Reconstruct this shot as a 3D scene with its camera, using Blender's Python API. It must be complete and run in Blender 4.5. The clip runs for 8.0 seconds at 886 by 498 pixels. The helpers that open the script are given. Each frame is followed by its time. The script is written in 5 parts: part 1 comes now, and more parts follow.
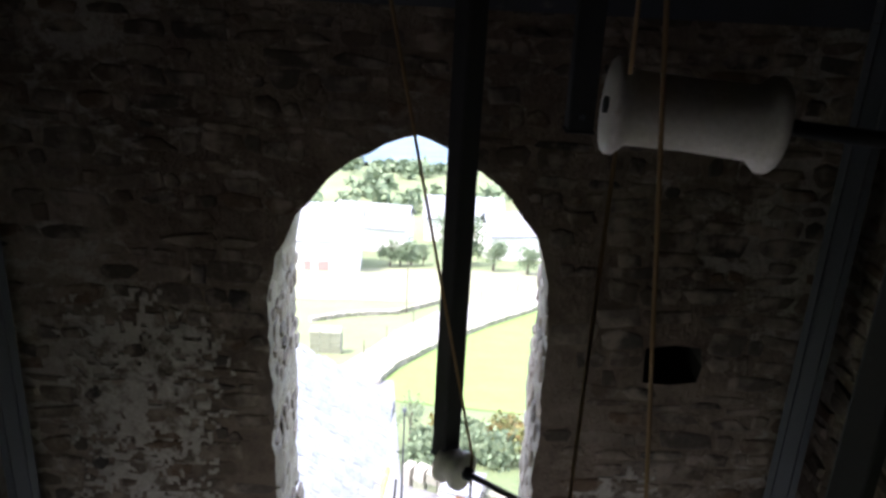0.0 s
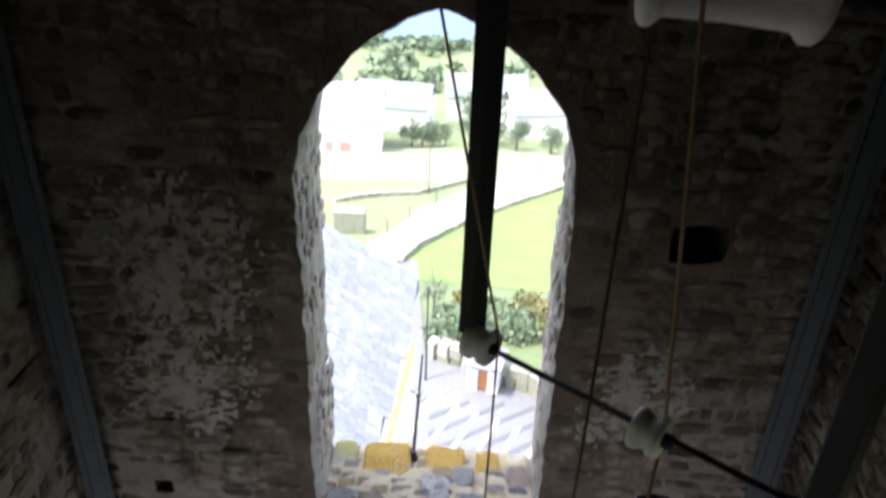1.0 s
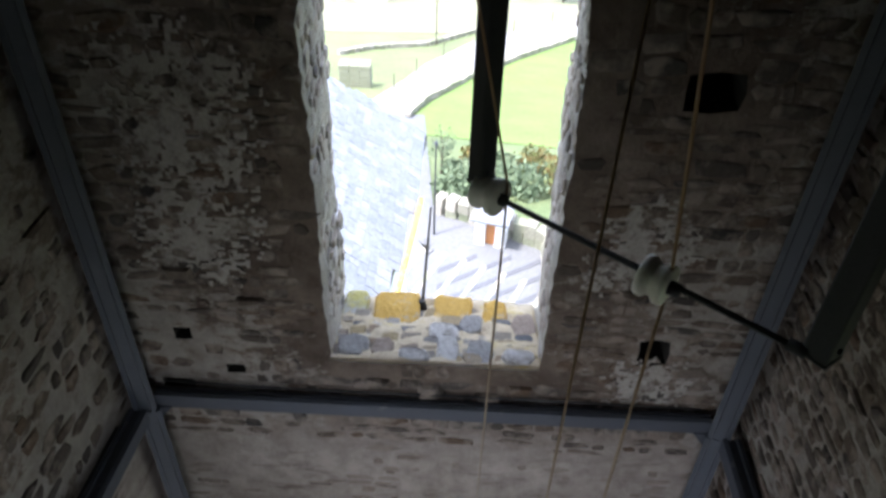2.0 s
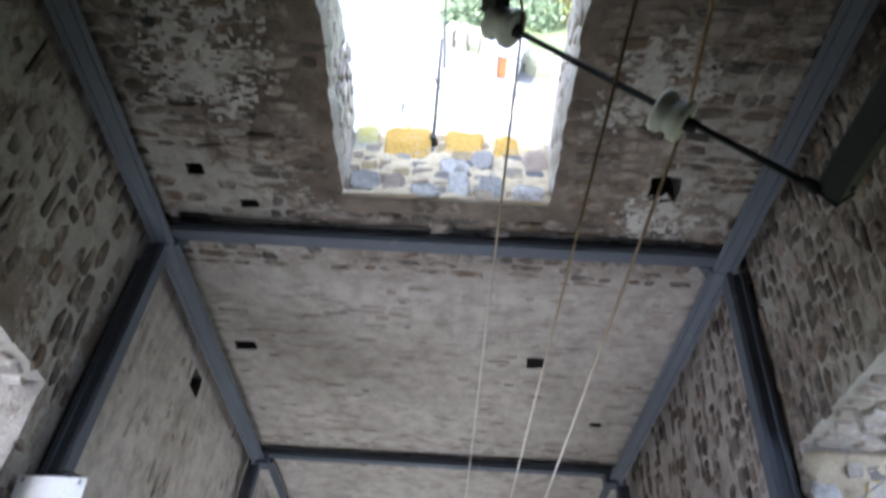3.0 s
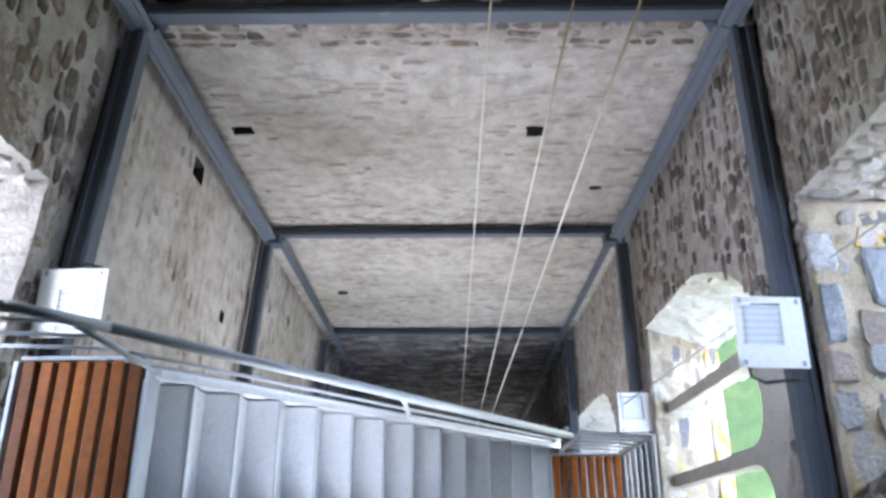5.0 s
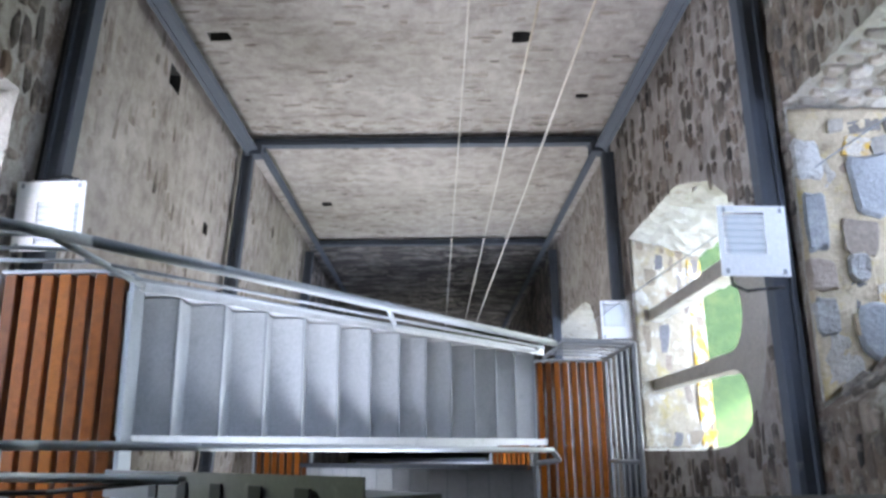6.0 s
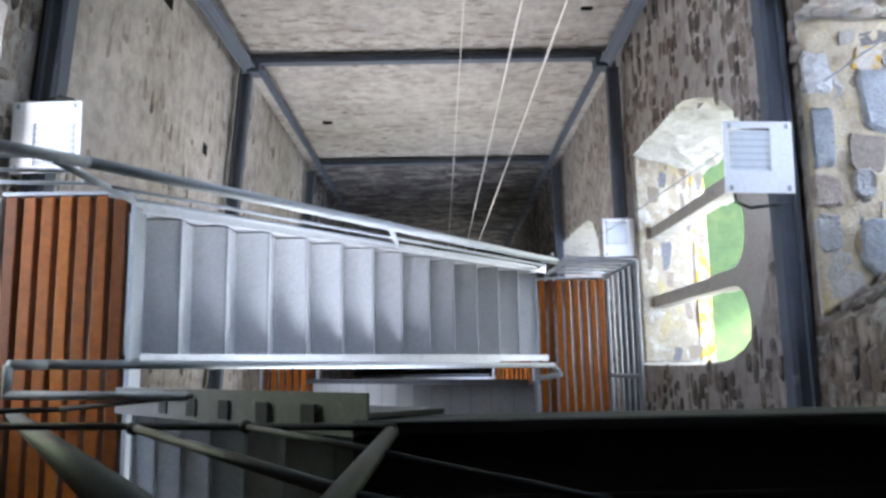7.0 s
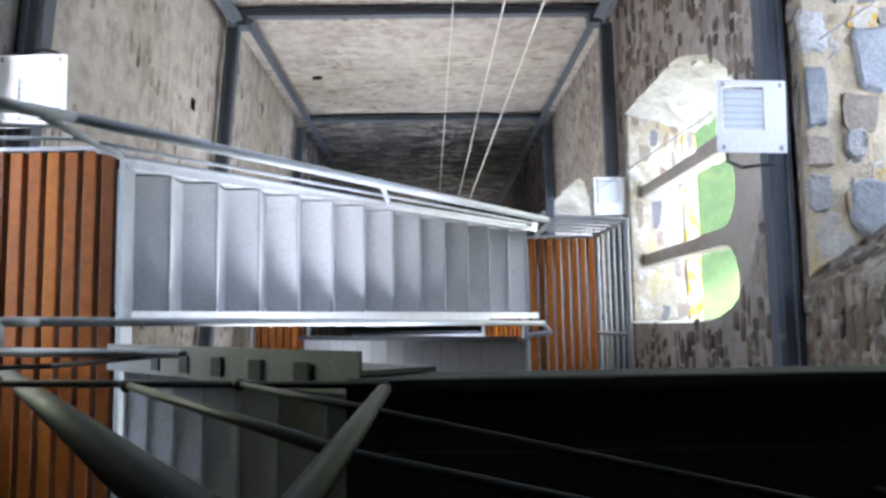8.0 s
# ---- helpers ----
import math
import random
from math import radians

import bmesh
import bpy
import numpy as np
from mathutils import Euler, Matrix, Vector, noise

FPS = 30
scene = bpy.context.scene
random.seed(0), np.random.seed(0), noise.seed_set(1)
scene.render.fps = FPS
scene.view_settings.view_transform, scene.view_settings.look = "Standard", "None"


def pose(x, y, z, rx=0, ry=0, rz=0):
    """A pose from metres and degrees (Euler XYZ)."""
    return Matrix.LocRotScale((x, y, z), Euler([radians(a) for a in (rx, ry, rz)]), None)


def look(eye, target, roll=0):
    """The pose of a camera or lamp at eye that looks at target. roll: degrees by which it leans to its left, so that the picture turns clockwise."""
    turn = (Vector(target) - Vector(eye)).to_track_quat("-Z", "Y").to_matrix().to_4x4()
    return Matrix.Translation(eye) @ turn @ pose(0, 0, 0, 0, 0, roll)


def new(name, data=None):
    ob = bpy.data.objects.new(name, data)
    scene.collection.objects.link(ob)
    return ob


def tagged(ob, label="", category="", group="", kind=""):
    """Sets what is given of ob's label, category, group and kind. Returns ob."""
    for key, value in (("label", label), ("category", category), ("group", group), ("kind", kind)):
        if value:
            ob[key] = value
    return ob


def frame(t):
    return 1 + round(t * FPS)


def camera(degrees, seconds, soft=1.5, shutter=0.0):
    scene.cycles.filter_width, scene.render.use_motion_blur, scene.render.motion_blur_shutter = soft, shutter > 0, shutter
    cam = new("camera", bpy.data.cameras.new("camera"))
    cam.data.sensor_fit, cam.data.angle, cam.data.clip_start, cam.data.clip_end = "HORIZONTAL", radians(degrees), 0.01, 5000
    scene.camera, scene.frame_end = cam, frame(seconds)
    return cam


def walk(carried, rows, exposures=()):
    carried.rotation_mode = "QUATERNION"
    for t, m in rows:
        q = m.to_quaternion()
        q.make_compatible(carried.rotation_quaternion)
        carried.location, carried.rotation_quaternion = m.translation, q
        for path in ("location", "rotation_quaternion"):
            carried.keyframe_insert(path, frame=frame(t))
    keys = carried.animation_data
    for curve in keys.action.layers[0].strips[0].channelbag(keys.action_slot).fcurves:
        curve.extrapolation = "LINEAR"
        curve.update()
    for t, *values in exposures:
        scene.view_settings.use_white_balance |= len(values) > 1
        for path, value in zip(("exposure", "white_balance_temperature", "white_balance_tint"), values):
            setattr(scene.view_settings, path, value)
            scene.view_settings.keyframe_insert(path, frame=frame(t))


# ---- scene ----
cam = camera(59.7, 8.0, soft=2.9, shutter=0.4)
PATH = [
    (0, (0.017, -0.041, 0.05), (0.033, 1.838, -0.633), 3.0),
    (0.5, (0.01, -0.032, 0.047), (0.012, 1.807, -0.74), 2.5),
    (1, (0.002, -0.024, 0.043), (-0.025, 1.727, -0.924), 2.2),
    (1.5, (-0.002, -0.015, 0.018), (-0.046, 1.595, -1.169), 1.6),
    (1.7, (0.0, -0.013, 0.008), (-0.031, 1.572, -1.211), 1.9),
    (2.8, (-0.004, -0.013, 0.012), (-0.031, 1.303, -1.495), 2.2),
    (3, (-0.007, -0.008, 0.008), (-0.042, 1.229, -1.563), 1.7),
    (3.2, (-0.009, 0.002, -0.005), (-0.042, 1.161, -1.634), 2.3),
    (3.5, (0.001, -0.001, 0.001), (-0.019, 1.074, -1.686), 2.1),
    (4, (-0.001, 0.004, -0.001), (-0.017, 0.953, -1.761), 1.6),
    (4.5, (0.001, 0.01, -0.003), (-0.025, 0.849, -1.818), -0.6),
    (4.7, (0.0, 0.012, 0.003), (-0.031, 0.807, -1.832), -1.8),
    (6, (-0.003, 0.027, -0.023), (0.014, 0.535, -1.958), 1.3),
    (6.5, (0.001, 0.028, -0.031), (0.009, 0.423, -1.991), 0.6),
    (7, (0.001, 0.029, -0.032), (0.008, 0.332, -2.008), 0.3),
    (7.5, (0.0, 0.035, -0.036), (-0.002, 0.291, -2.02), -1.7),
    (8, (-0.005, 0.034, -0.034), (0.026, 0.227, -2.025), 8.3),
]
walk(cam, [(t, look(eye, target, roll)) for t, eye, target, roll in PATH], [(0.0, 2.9, 6250, 20), (0.6, 2.8, 6250, 18), (1.5, 2.62, 6200, 16), (2.8, 3.3, 5900, 13), (3.5, 4.15, 5850, 13), (4.5, 4.45, 5750, 13), (6.0, 4.24, 5850, 13), (7.0, 4.28, 5950, 13), (8.0, 4.5, 6050, 13)])

# ---- world and light ----
world = bpy.data.worlds.new("sky")
scene.world = world
world.use_nodes = True
wn = world.node_tree
sky = wn.nodes.new("ShaderNodeTexSky")
sky.sky_type = "NISHITA"
sky.sun_disc = False
SUN_ELEV, SUN_ROT = 65.0, 240.0
sky.sun_elevation, sky.sun_rotation = radians(SUN_ELEV), radians(SUN_ROT)
sky.dust_density = 2.0
haze = wn.nodes.new("ShaderNodeHueSaturation")
haze.inputs["Saturation"].default_value = 0.55
wn.links.new(sky.outputs[0], haze.inputs["Color"])
wn.links.new(haze.outputs[0], wn.nodes["Background"].inputs[0])
wn.nodes["Background"].inputs[1].default_value = 0.15
sun = new("sun", bpy.data.lights.new("sun", "SUN"))
sun.data.energy, sun.data.angle, sun.data.color = 1.5, radians(3.0), (1.0, 0.95, 0.87)
sd = Vector((math.sin(radians(SUN_ROT)) * math.cos(radians(SUN_ELEV)), math.cos(radians(SUN_ROT)) * math.cos(radians(SUN_ELEV)), math.sin(radians(SUN_ELEV))))
sun.matrix_world = look(sd * 60, (0, 0, 0))


# sky light falling inwards: right window, plus fill lamps added in unseen rear openings
for eye, aim, power, sx, sy, wide in (((-0.75, -1.45, -7.5), (-0.2, 3, -6.1), 4.4, 1.3, 1.4, 105), ((-0.35, -1.45, -3.3), (0.4, 2.8, -4.9), 2.6, 1.2, 0.7, 95), ((2.45, 0.95, -5.7), (0.0, 0.3, -5.6), 2.7, 1.5, 1.0, 110), ((0, -1.45, -9.9), (0, 3, -7.9), 3.3, 1.5, 1.9, 105), ((0, -1.45, -17.9), (0, 3, -17.6), 1.6, 1.0, 1.8, 105)):
    sk = new("opening_fill", bpy.data.lights.new("opening_fill", "AREA"))
    sk.data.shape, sk.data.size, sk.data.size_y, sk.data.spread = "RECTANGLE", sx, sy, radians(wide)
    sk.data.energy, sk.data.color = power, (0.97, 0.98, 1.0)
    sk.matrix_world = look(eye, aim)


# ---- materials ----
def mat_base(name, rough=0.8, metal=0.0):
    m = bpy.data.materials.new(name)
    m.use_nodes = True
    nt = m.node_tree
    b = nt.nodes["Principled BSDF"]
    b.inputs["Roughness"].default_value = rough
    b.inputs["Metallic"].default_value = metal
    return m, nt, b


def ramp(nt, src, stops):
    r = nt.nodes.new("ShaderNodeValToRGB")
    e = r.color_ramp.elements
    while len(e) < len(stops):
        e.new(0.5)
    for k, (p, c) in enumerate(stops):
        e[k].position, e[k].color = p, (*c, 1)
    nt.links.new(src, r.inputs[0])
    return r.outputs[0]


def noise_node(nt, scale, detail=5, rough=0.6, stretch=None):
    tc = nt.nodes.new("ShaderNodeNewGeometry").outputs["Position"]
    if stretch:
        mp = nt.nodes.new("ShaderNodeMapping")
        mp.inputs["Scale"].default_value = stretch
        nt.links.new(tc, mp.inputs[0])
        tc = mp.outputs[0]
    n = nt.nodes.new("ShaderNodeTexNoise")
    n.inputs["Scale"].default_value, n.inputs["Detail"].default_value, n.inputs["Roughness"].default_value = scale, detail, rough
    nt.links.new(tc, n.inputs["Vector"])
    return n.outputs["Fac"]


def mixc(nt, fac, a, b, mode="MIX"):
    m = nt.nodes.new("ShaderNodeMix")
    m.data_type, m.blend_type = "RGBA", mode
    for sock, v in ((m.inputs[0], fac), (m.inputs[6], a), (m.inputs[7], b)):
        if isinstance(v, (int, float)):
            sock.default_value = v
        elif isinstance(v, tuple):
            sock.default_value = (*v, 1)
        else:
            nt.links.new(v, sock)
    return m.outputs[2]


def bump(nt, b, h, strength=0.5, dist=0.02):
    n = nt.nodes.new("ShaderNodeBump")
    n.inputs["Strength"].default_value, n.inputs["Distance"].default_value = strength, dist
    nt.links.new(h, n.inputs["Height"])
    nt.links.new(n.outputs[0], b.inputs["Normal"])


def surface(name, lo, hi, scale=8, rough=0.85, fine=60, bumps=0.4, dist=0.01, metal=0.0, stain=None, stain_scale=2.0, stain_at=(0.55, 0.7), stretch=None, stain2=None):
    """Two-scale surface: broad tone from lo to hi, fine grain, an optional stain colour."""
    m, nt, b = mat_base(name, rough, metal)
    broad = noise_node(nt, scale, 6, 0.65, stretch)
    grain = noise_node(nt, fine, 4, 0.7, stretch)
    col = ramp(nt, broad, [(0.3, lo), (0.7, hi)])
    col = mixc(nt, 0.35, col, ramp(nt, grain, [(0.25, tuple(c * 0.55 for c in lo)), (0.75, tuple(min(1, c * 1.25) for c in hi))]))
    if stain:
        sn = noise_node(nt, stain_scale, 7, 0.7)
        f = ramp(nt, sn, [(stain_at[0], (0, 0, 0)), (stain_at[1], (1, 1, 1))])
        col = mixc(nt, f, col, stain)
    if stain2:
        sn = noise_node(nt, 3.6, 8, 0.75)
        col = mixc(nt, ramp(nt, sn, [(0.54, (0, 0, 0)), (0.66, (0.8, 0.8, 0.8))]), col, stain2)
    nt.links.new(col, b.inputs["Base Color"])
    mx = nt.nodes.new("ShaderNodeMath")
    mx.operation = "ADD"
    nt.links.new(broad, mx.inputs[0])
    nt.links.new(grain, mx.inputs[1])
    bump(nt, b, mx.outputs[0], bumps, dist)
    return m


def varied(name, tones, per="object", rough=0.85, fine=40, bumps=0.5, dist=0.012, smear=0.0):
    """Pieces that differ from one another in tone; grain on each."""
    m, nt, b = mat_base(name, rough)
    if per == "object":
        r = nt.nodes.new("ShaderNodeObjectInfo").outputs["Random"]
    else:
        r = nt.nodes.new("ShaderNodeNewGeometry").outputs["Random Per Island"]
    k = len(tones)
    rp = ramp(nt, r, [((i + 0.5) / k, c) for i, c in enumerate(tones)])
    grain = noise_node(nt, fine, 6, 0.7)
    broad = noise_node(nt, 6, 4, 0.6)
    col = mixc(nt, 0.75, rp, ramp(nt, grain, [(0.25, (0.35, 0.33, 0.3)), (0.75, (1.0, 0.98, 0.95))]), "MULTIPLY")
    if smear:
        col = mixc(nt, ramp(nt, broad, [(0.46, (0, 0, 0)), (0.62, (smear, smear, smear))]), col, (0.30, 0.25, 0.208))
    nt.links.new(col, b.inputs["Base Color"])
    bump(nt, b, grain, bumps, dist)
    return m


def ramp_wide(nt, src, lo, hi):
    mr = nt.nodes.new("ShaderNodeMapRange")
    for k, v in enumerate((lo, hi, 0.0, 0.85)):
        mr.inputs[k + 1].default_value = v
    nt.links.new(src, mr.inputs[0])
    return mr.outputs[0]


def wall_mortar():
    """Brown lime mortar above, a paler and flatter render from the first steel ring down, with an uneven seam between."""
    m, nt, b = mat_base("lime_mortar", 0.95)
    broad, mid, grain = noise_node(nt, 1.4, 6, 0.65), noise_node(nt, 7, 6, 0.7), noise_node(nt, 60, 4, 0.7)
    streak = noise_node(nt, 3.5, 6, 0.72, (0.5, 0.5, 2.6))
    upper = ramp(nt, broad, [(0.35, (0.125, 0.094, 0.072)), (0.5, (0.22, 0.172, 0.137)), (0.65, (0.31, 0.258, 0.215))])
    speck = noise_node(nt, 7, 8, 0.75, (1.0, 1.0, 1.7))
    zone = noise_node(nt, 0.8, 3, 0.5)
    both = nt.nodes.new("ShaderNodeMath")
    both.operation = "ADD"
    nt.links.new(speck, both.inputs[0])
    nt.links.new(zone, both.inputs[1])
    upper = mixc(nt, ramp_wide(nt, both.outputs[0], 1.02, 1.11), upper, (0.46, 0.43, 0.385))
    lower = ramp(nt, broad, [(0.3, (0.41, 0.36, 0.318)), (0.7, (0.58, 0.523, 0.474))])
    lower = mixc(nt, ramp(nt, streak, [(0.56, (0, 0, 0)), (0.66, (0.8, 0.8, 0.8))]), lower, (0.235, 0.195, 0.16))
    sep = nt.nodes.new("ShaderNodeSeparateXYZ")
    nt.links.new(nt.nodes.new("ShaderNodeNewGeometry").outputs["Position"], sep.inputs[0])
    add = nt.nodes.new("ShaderNodeMath")
    add.operation = "ADD"
    nt.links.new(sep.outputs[2], add.inputs[0])
    nt.links.new(broad, add.inputs[1])
    mr = nt.nodes.new("ShaderNodeMapRange")
    for k, v in enumerate((-3.75, -3.25, 1.0, 0.0)):
        mr.inputs[k + 1].default_value = v
    nt.links.new(add.outputs[0], mr.inputs[0])
    col = mixc(nt, mr.outputs[0], upper, lower)
    # darker, blotchy masonry at the foot of the shaft
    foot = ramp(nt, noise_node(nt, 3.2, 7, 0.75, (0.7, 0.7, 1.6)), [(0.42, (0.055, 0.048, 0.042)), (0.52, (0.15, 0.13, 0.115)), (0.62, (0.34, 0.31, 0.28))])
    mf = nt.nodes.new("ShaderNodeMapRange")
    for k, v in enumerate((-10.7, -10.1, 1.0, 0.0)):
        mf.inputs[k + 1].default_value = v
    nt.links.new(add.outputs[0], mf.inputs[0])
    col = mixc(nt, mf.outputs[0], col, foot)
    col = mixc(nt, 0.62, col, ramp(nt, mid, [(0.32, (0.40, 0.365, 0.33)), (0.58, (1, 1, 1))]), "MULTIPLY")
    col = mixc(nt, 0.5, col, ramp(nt, grain, [(0.25, (0.55, 0.53, 0.5)), (0.75, (1, 1, 1))]), "MULTIPLY")
    nt.links.new(col, b.inputs["Base Color"])
    mx = nt.nodes.new("ShaderNodeMath")
    mx.operation = "MULTIPLY_ADD"
    mx.inputs[1].default_value = 2.5
    nt.links.new(mid, mx.inputs[0])
    nt.links.new(grain, mx.inputs[2])
    bump(nt, b, mx.outputs[0], 0.9, 0.02)
    return m


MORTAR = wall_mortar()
# unseen rear wall, darkened only to cut light bounced onto the upper walls
BACK_DARK = surface("unseen_dark_masonry", (0.045, 0.04, 0.036), (0.085, 0.075, 0.067), 3, 0.95, 40, 0.8, 0.02)
# hole lining near black: the shade inside is put into the colour
HOLE = surface("shaded_hole", (0.02, 0.018, 0.016), (0.04, 0.035, 0.03), 8, 0.95, 40, 0.5, 0.01)
SCAB = surface("old_plaster", (0.34, 0.315, 0.28), (0.48, 0.45, 0.41), 5, 0.95, 45, 0.9, 0.015, stain=(0.15, 0.125, 0.10), stain_scale=9, stain_at=(0.5, 0.62))
RENDER = surface("pale_render", (0.42, 0.385, 0.34), (0.56, 0.52, 0.465), 3.0, 0.95, 40, 0.8, 0.015, stain=(0.25, 0.215, 0.18), stain_scale=2.6, stain_at=(0.52, 0.75))
REVEAL = surface("weathered_reveal_stone", (0.36, 0.325, 0.27), (0.54, 0.50, 0.44), 7, 0.9, 45, 1.0, 0.03, stain=(0.24, 0.18, 0.125), stain_scale=5, stain_at=(0.55, 0.7), stain2=(0.50, 0.475, 0.42))
# brown upper stones, darkened partly to stand in for weaker light high up
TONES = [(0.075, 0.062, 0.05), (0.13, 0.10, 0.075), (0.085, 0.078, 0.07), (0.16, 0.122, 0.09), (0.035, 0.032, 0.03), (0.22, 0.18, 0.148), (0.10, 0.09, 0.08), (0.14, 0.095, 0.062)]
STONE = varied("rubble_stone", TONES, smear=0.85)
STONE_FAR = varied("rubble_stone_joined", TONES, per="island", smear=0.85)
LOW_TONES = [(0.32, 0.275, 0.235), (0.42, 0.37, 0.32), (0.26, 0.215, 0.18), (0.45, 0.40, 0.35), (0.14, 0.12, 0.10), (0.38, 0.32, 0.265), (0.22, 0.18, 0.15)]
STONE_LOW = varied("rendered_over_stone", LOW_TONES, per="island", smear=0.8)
BED = surface("weathered_sill_mortar", (0.23, 0.185, 0.125), (0.37, 0.31, 0.225), 5, 0.95, 50, 1.0, 0.03, stain=(0.44, 0.40, 0.33), stain_scale=7, stain_at=(0.5, 0.64), stain2=(0.36, 0.28, 0.10))
SILL_TOP = surface("beige_sill_mortar", (0.42, 0.34, 0.225), (0.60, 0.51, 0.365), 4, 0.95, 45, 0.6, 0.02, stain=(0.26, 0.205, 0.14), stain_scale=6, stain_at=(0.56, 0.7), stain2=(0.48, 0.37, 0.11))
STONE_PALE = varied("sill_stone", [(0.40, 0.345, 0.265), (0.17, 0.18, 0.20), (0.42, 0.345, 0.24), (0.40, 0.32, 0.18), (0.38, 0.29, 0.205), (0.22, 0.215, 0.21), (0.50, 0.46, 0.40)])
STONE_JAMB = varied("jamb_stone", [(0.46, 0.40, 0.35), (0.55, 0.50, 0.45), (0.40, 0.345, 0.30), (0.60, 0.56, 0.52), (0.25, 0.225, 0.205), (0.50, 0.43, 0.375)], smear=0.5)
STONE_SILL = varied("lower_sill_stone", [(0.34, 0.28, 0.20), (0.30, 0.25, 0.185), (0.19, 0.19, 0.20), (0.35, 0.275, 0.185), (0.32, 0.23, 0.16), (0.40, 0.36, 0.29)])
SILL_WHITE = surface("pale_quartz_block", (0.50, 0.49, 0.46), (0.68, 0.66, 0.63), 6, 0.9, 45, 1.0, 0.03, stain=(0.34, 0.31, 0.27), stain_scale=11, stain_at=(0.5, 0.64))
SILL_BLUE = surface("blue_grey_slate_block", (0.225, 0.233, 0.245), (0.31, 0.318, 0.33), 7, 0.8, 45, 0.8, 0.02, stain=(0.40, 0.40, 0.38), stain_scale=8, stain_at=(0.55, 0.7))
SILL_BROWN = surface("pinkish_brown_block", (0.32, 0.255, 0.205), (0.44, 0.36, 0.30), 7, 0.9, 45, 1.0, 0.025, stain=(0.22, 0.18, 0.14), stain_scale=9, stain_at=(0.55, 0.7))
SILL_GREY = surface("grey_sandstone_block", (0.30, 0.29, 0.275), (0.42, 0.41, 0.39), 7, 0.9, 45, 1.0, 0.025, stain=(0.21, 0.19, 0.17), stain_scale=9, stain_at=(0.52, 0.68))
LICHEN_ORANGE = surface("orange_lichen_slab", (0.50, 0.30, 0.055), (0.62, 0.40, 0.10), 5, 0.95, 40, 0.9, 0.02, stain=(0.44, 0.40, 0.32), stain_scale=8, stain_at=(0.55, 0.68))
LICHEN_GREEN = surface("yellow_green_lichen_slab", (0.42, 0.38, 0.10), (0.50, 0.45, 0.20), 5, 0.95, 40, 0.9, 0.02, stain=(0.42, 0.42, 0.40), stain_scale=6, stain_at=(0.48, 0.6))
LICHEN = surface("lichen_stone", (0.45, 0.42, 0.36), (0.58, 0.53, 0.45), 6, 0.95, 50, 0.8, 0.02, stain=(0.55, 0.34, 0.04), stain_scale=7, stain_at=(0.44, 0.54))
STEEL = surface("grey_blue_painted_steel", (0.050, 0.058, 0.074), (0.068, 0.078, 0.097), 5, 0.62, 90, 0.12, 0.002, stain=(0.2, 0.2, 0.2), stain_scale=9, stain_at=(0.62, 0.8))
STEEL_MID = surface("grey_green_painted_steel", (0.105, 0.105, 0.108), (0.15, 0.15, 0.155), 6, 0.6, 80, 0.15, 0.003, stain=(0.24, 0.24, 0.23), stain_scale=14, stain_at=(0.6, 0.72))
EDGE_WORN = surface("worn_dark_steel_edge", (0.020, 0.021, 0.022), (0.032, 0.033, 0.034), 5, 0.75, 90, 0.3, 0.004, stain=(0.085, 0.07, 0.045), stain_scale=9, stain_at=(0.6, 0.68))
STEEL_DK = surface("dark_painted_steel", (0.024, 0.026, 0.03), (0.036, 0.038, 0.042), 5, 0.8, 90, 0.1, 0.002)
TREAD = surface("light_grey_painted_plate", (0.42, 0.432, 0.445), (0.49, 0.502, 0.515), 4, 0.5, 70, 0.1, 0.002, stain=(0.30, 0.31, 0.32), stain_scale=6, stain_at=(0.55, 0.8))
RAIL = surface("grey_painted_tube", (0.30, 0.32, 0.34), (0.38, 0.40, 0.42), 8, 0.4, 90, 0.08, 0.001)
RAIL_DK = surface("dark_grey_tube", (0.034, 0.032, 0.031), (0.048, 0.046, 0.044), 8, 0.55, 90, 0.1, 0.001)
SLAT = varied("varnished_slat", [(0.33, 0.096, 0.008), (0.21, 0.058, 0.006), (0.39, 0.12, 0.010), (0.145, 0.042, 0.005)], rough=0.45, fine=25, bumps=0.15, dist=0.003)
SLAT.node_tree.nodes["Principled BSDF"].inputs["Specular IOR Level"].default_value = 0.2
SLAT.node_tree.nodes["Principled BSDF"].inputs["Coat Weight"].default_value = 0.7
SLAT.node_tree.nodes["Principled BSDF"].inputs["Coat Roughness"].default_value = 0.13
SLAT.node_tree.nodes["Principled BSDF"].inputs["Coat IOR"].default_value = 1.6
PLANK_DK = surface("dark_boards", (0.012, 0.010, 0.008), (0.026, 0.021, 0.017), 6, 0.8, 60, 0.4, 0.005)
NYLON = surface("white_nylon", (0.78, 0.75, 0.70), (0.86, 0.84, 0.80), 5, 0.5, 60, 0.1, 0.002, stain=(0.42, 0.3, 0.18), stain_scale=6, stain_at=(0.6, 0.78))
LAMP_WHITE = surface("white_enamel", (0.88, 0.88, 0.88), (0.92, 0.92, 0.92), 3, 0.35, 60, 0.04, 0.001)
LOUVRE = surface("pale_grey_reflector", (0.40, 0.45, 0.49), (0.50, 0.55, 0.59), 5, 0.4, 60, 0.05, 0.001)
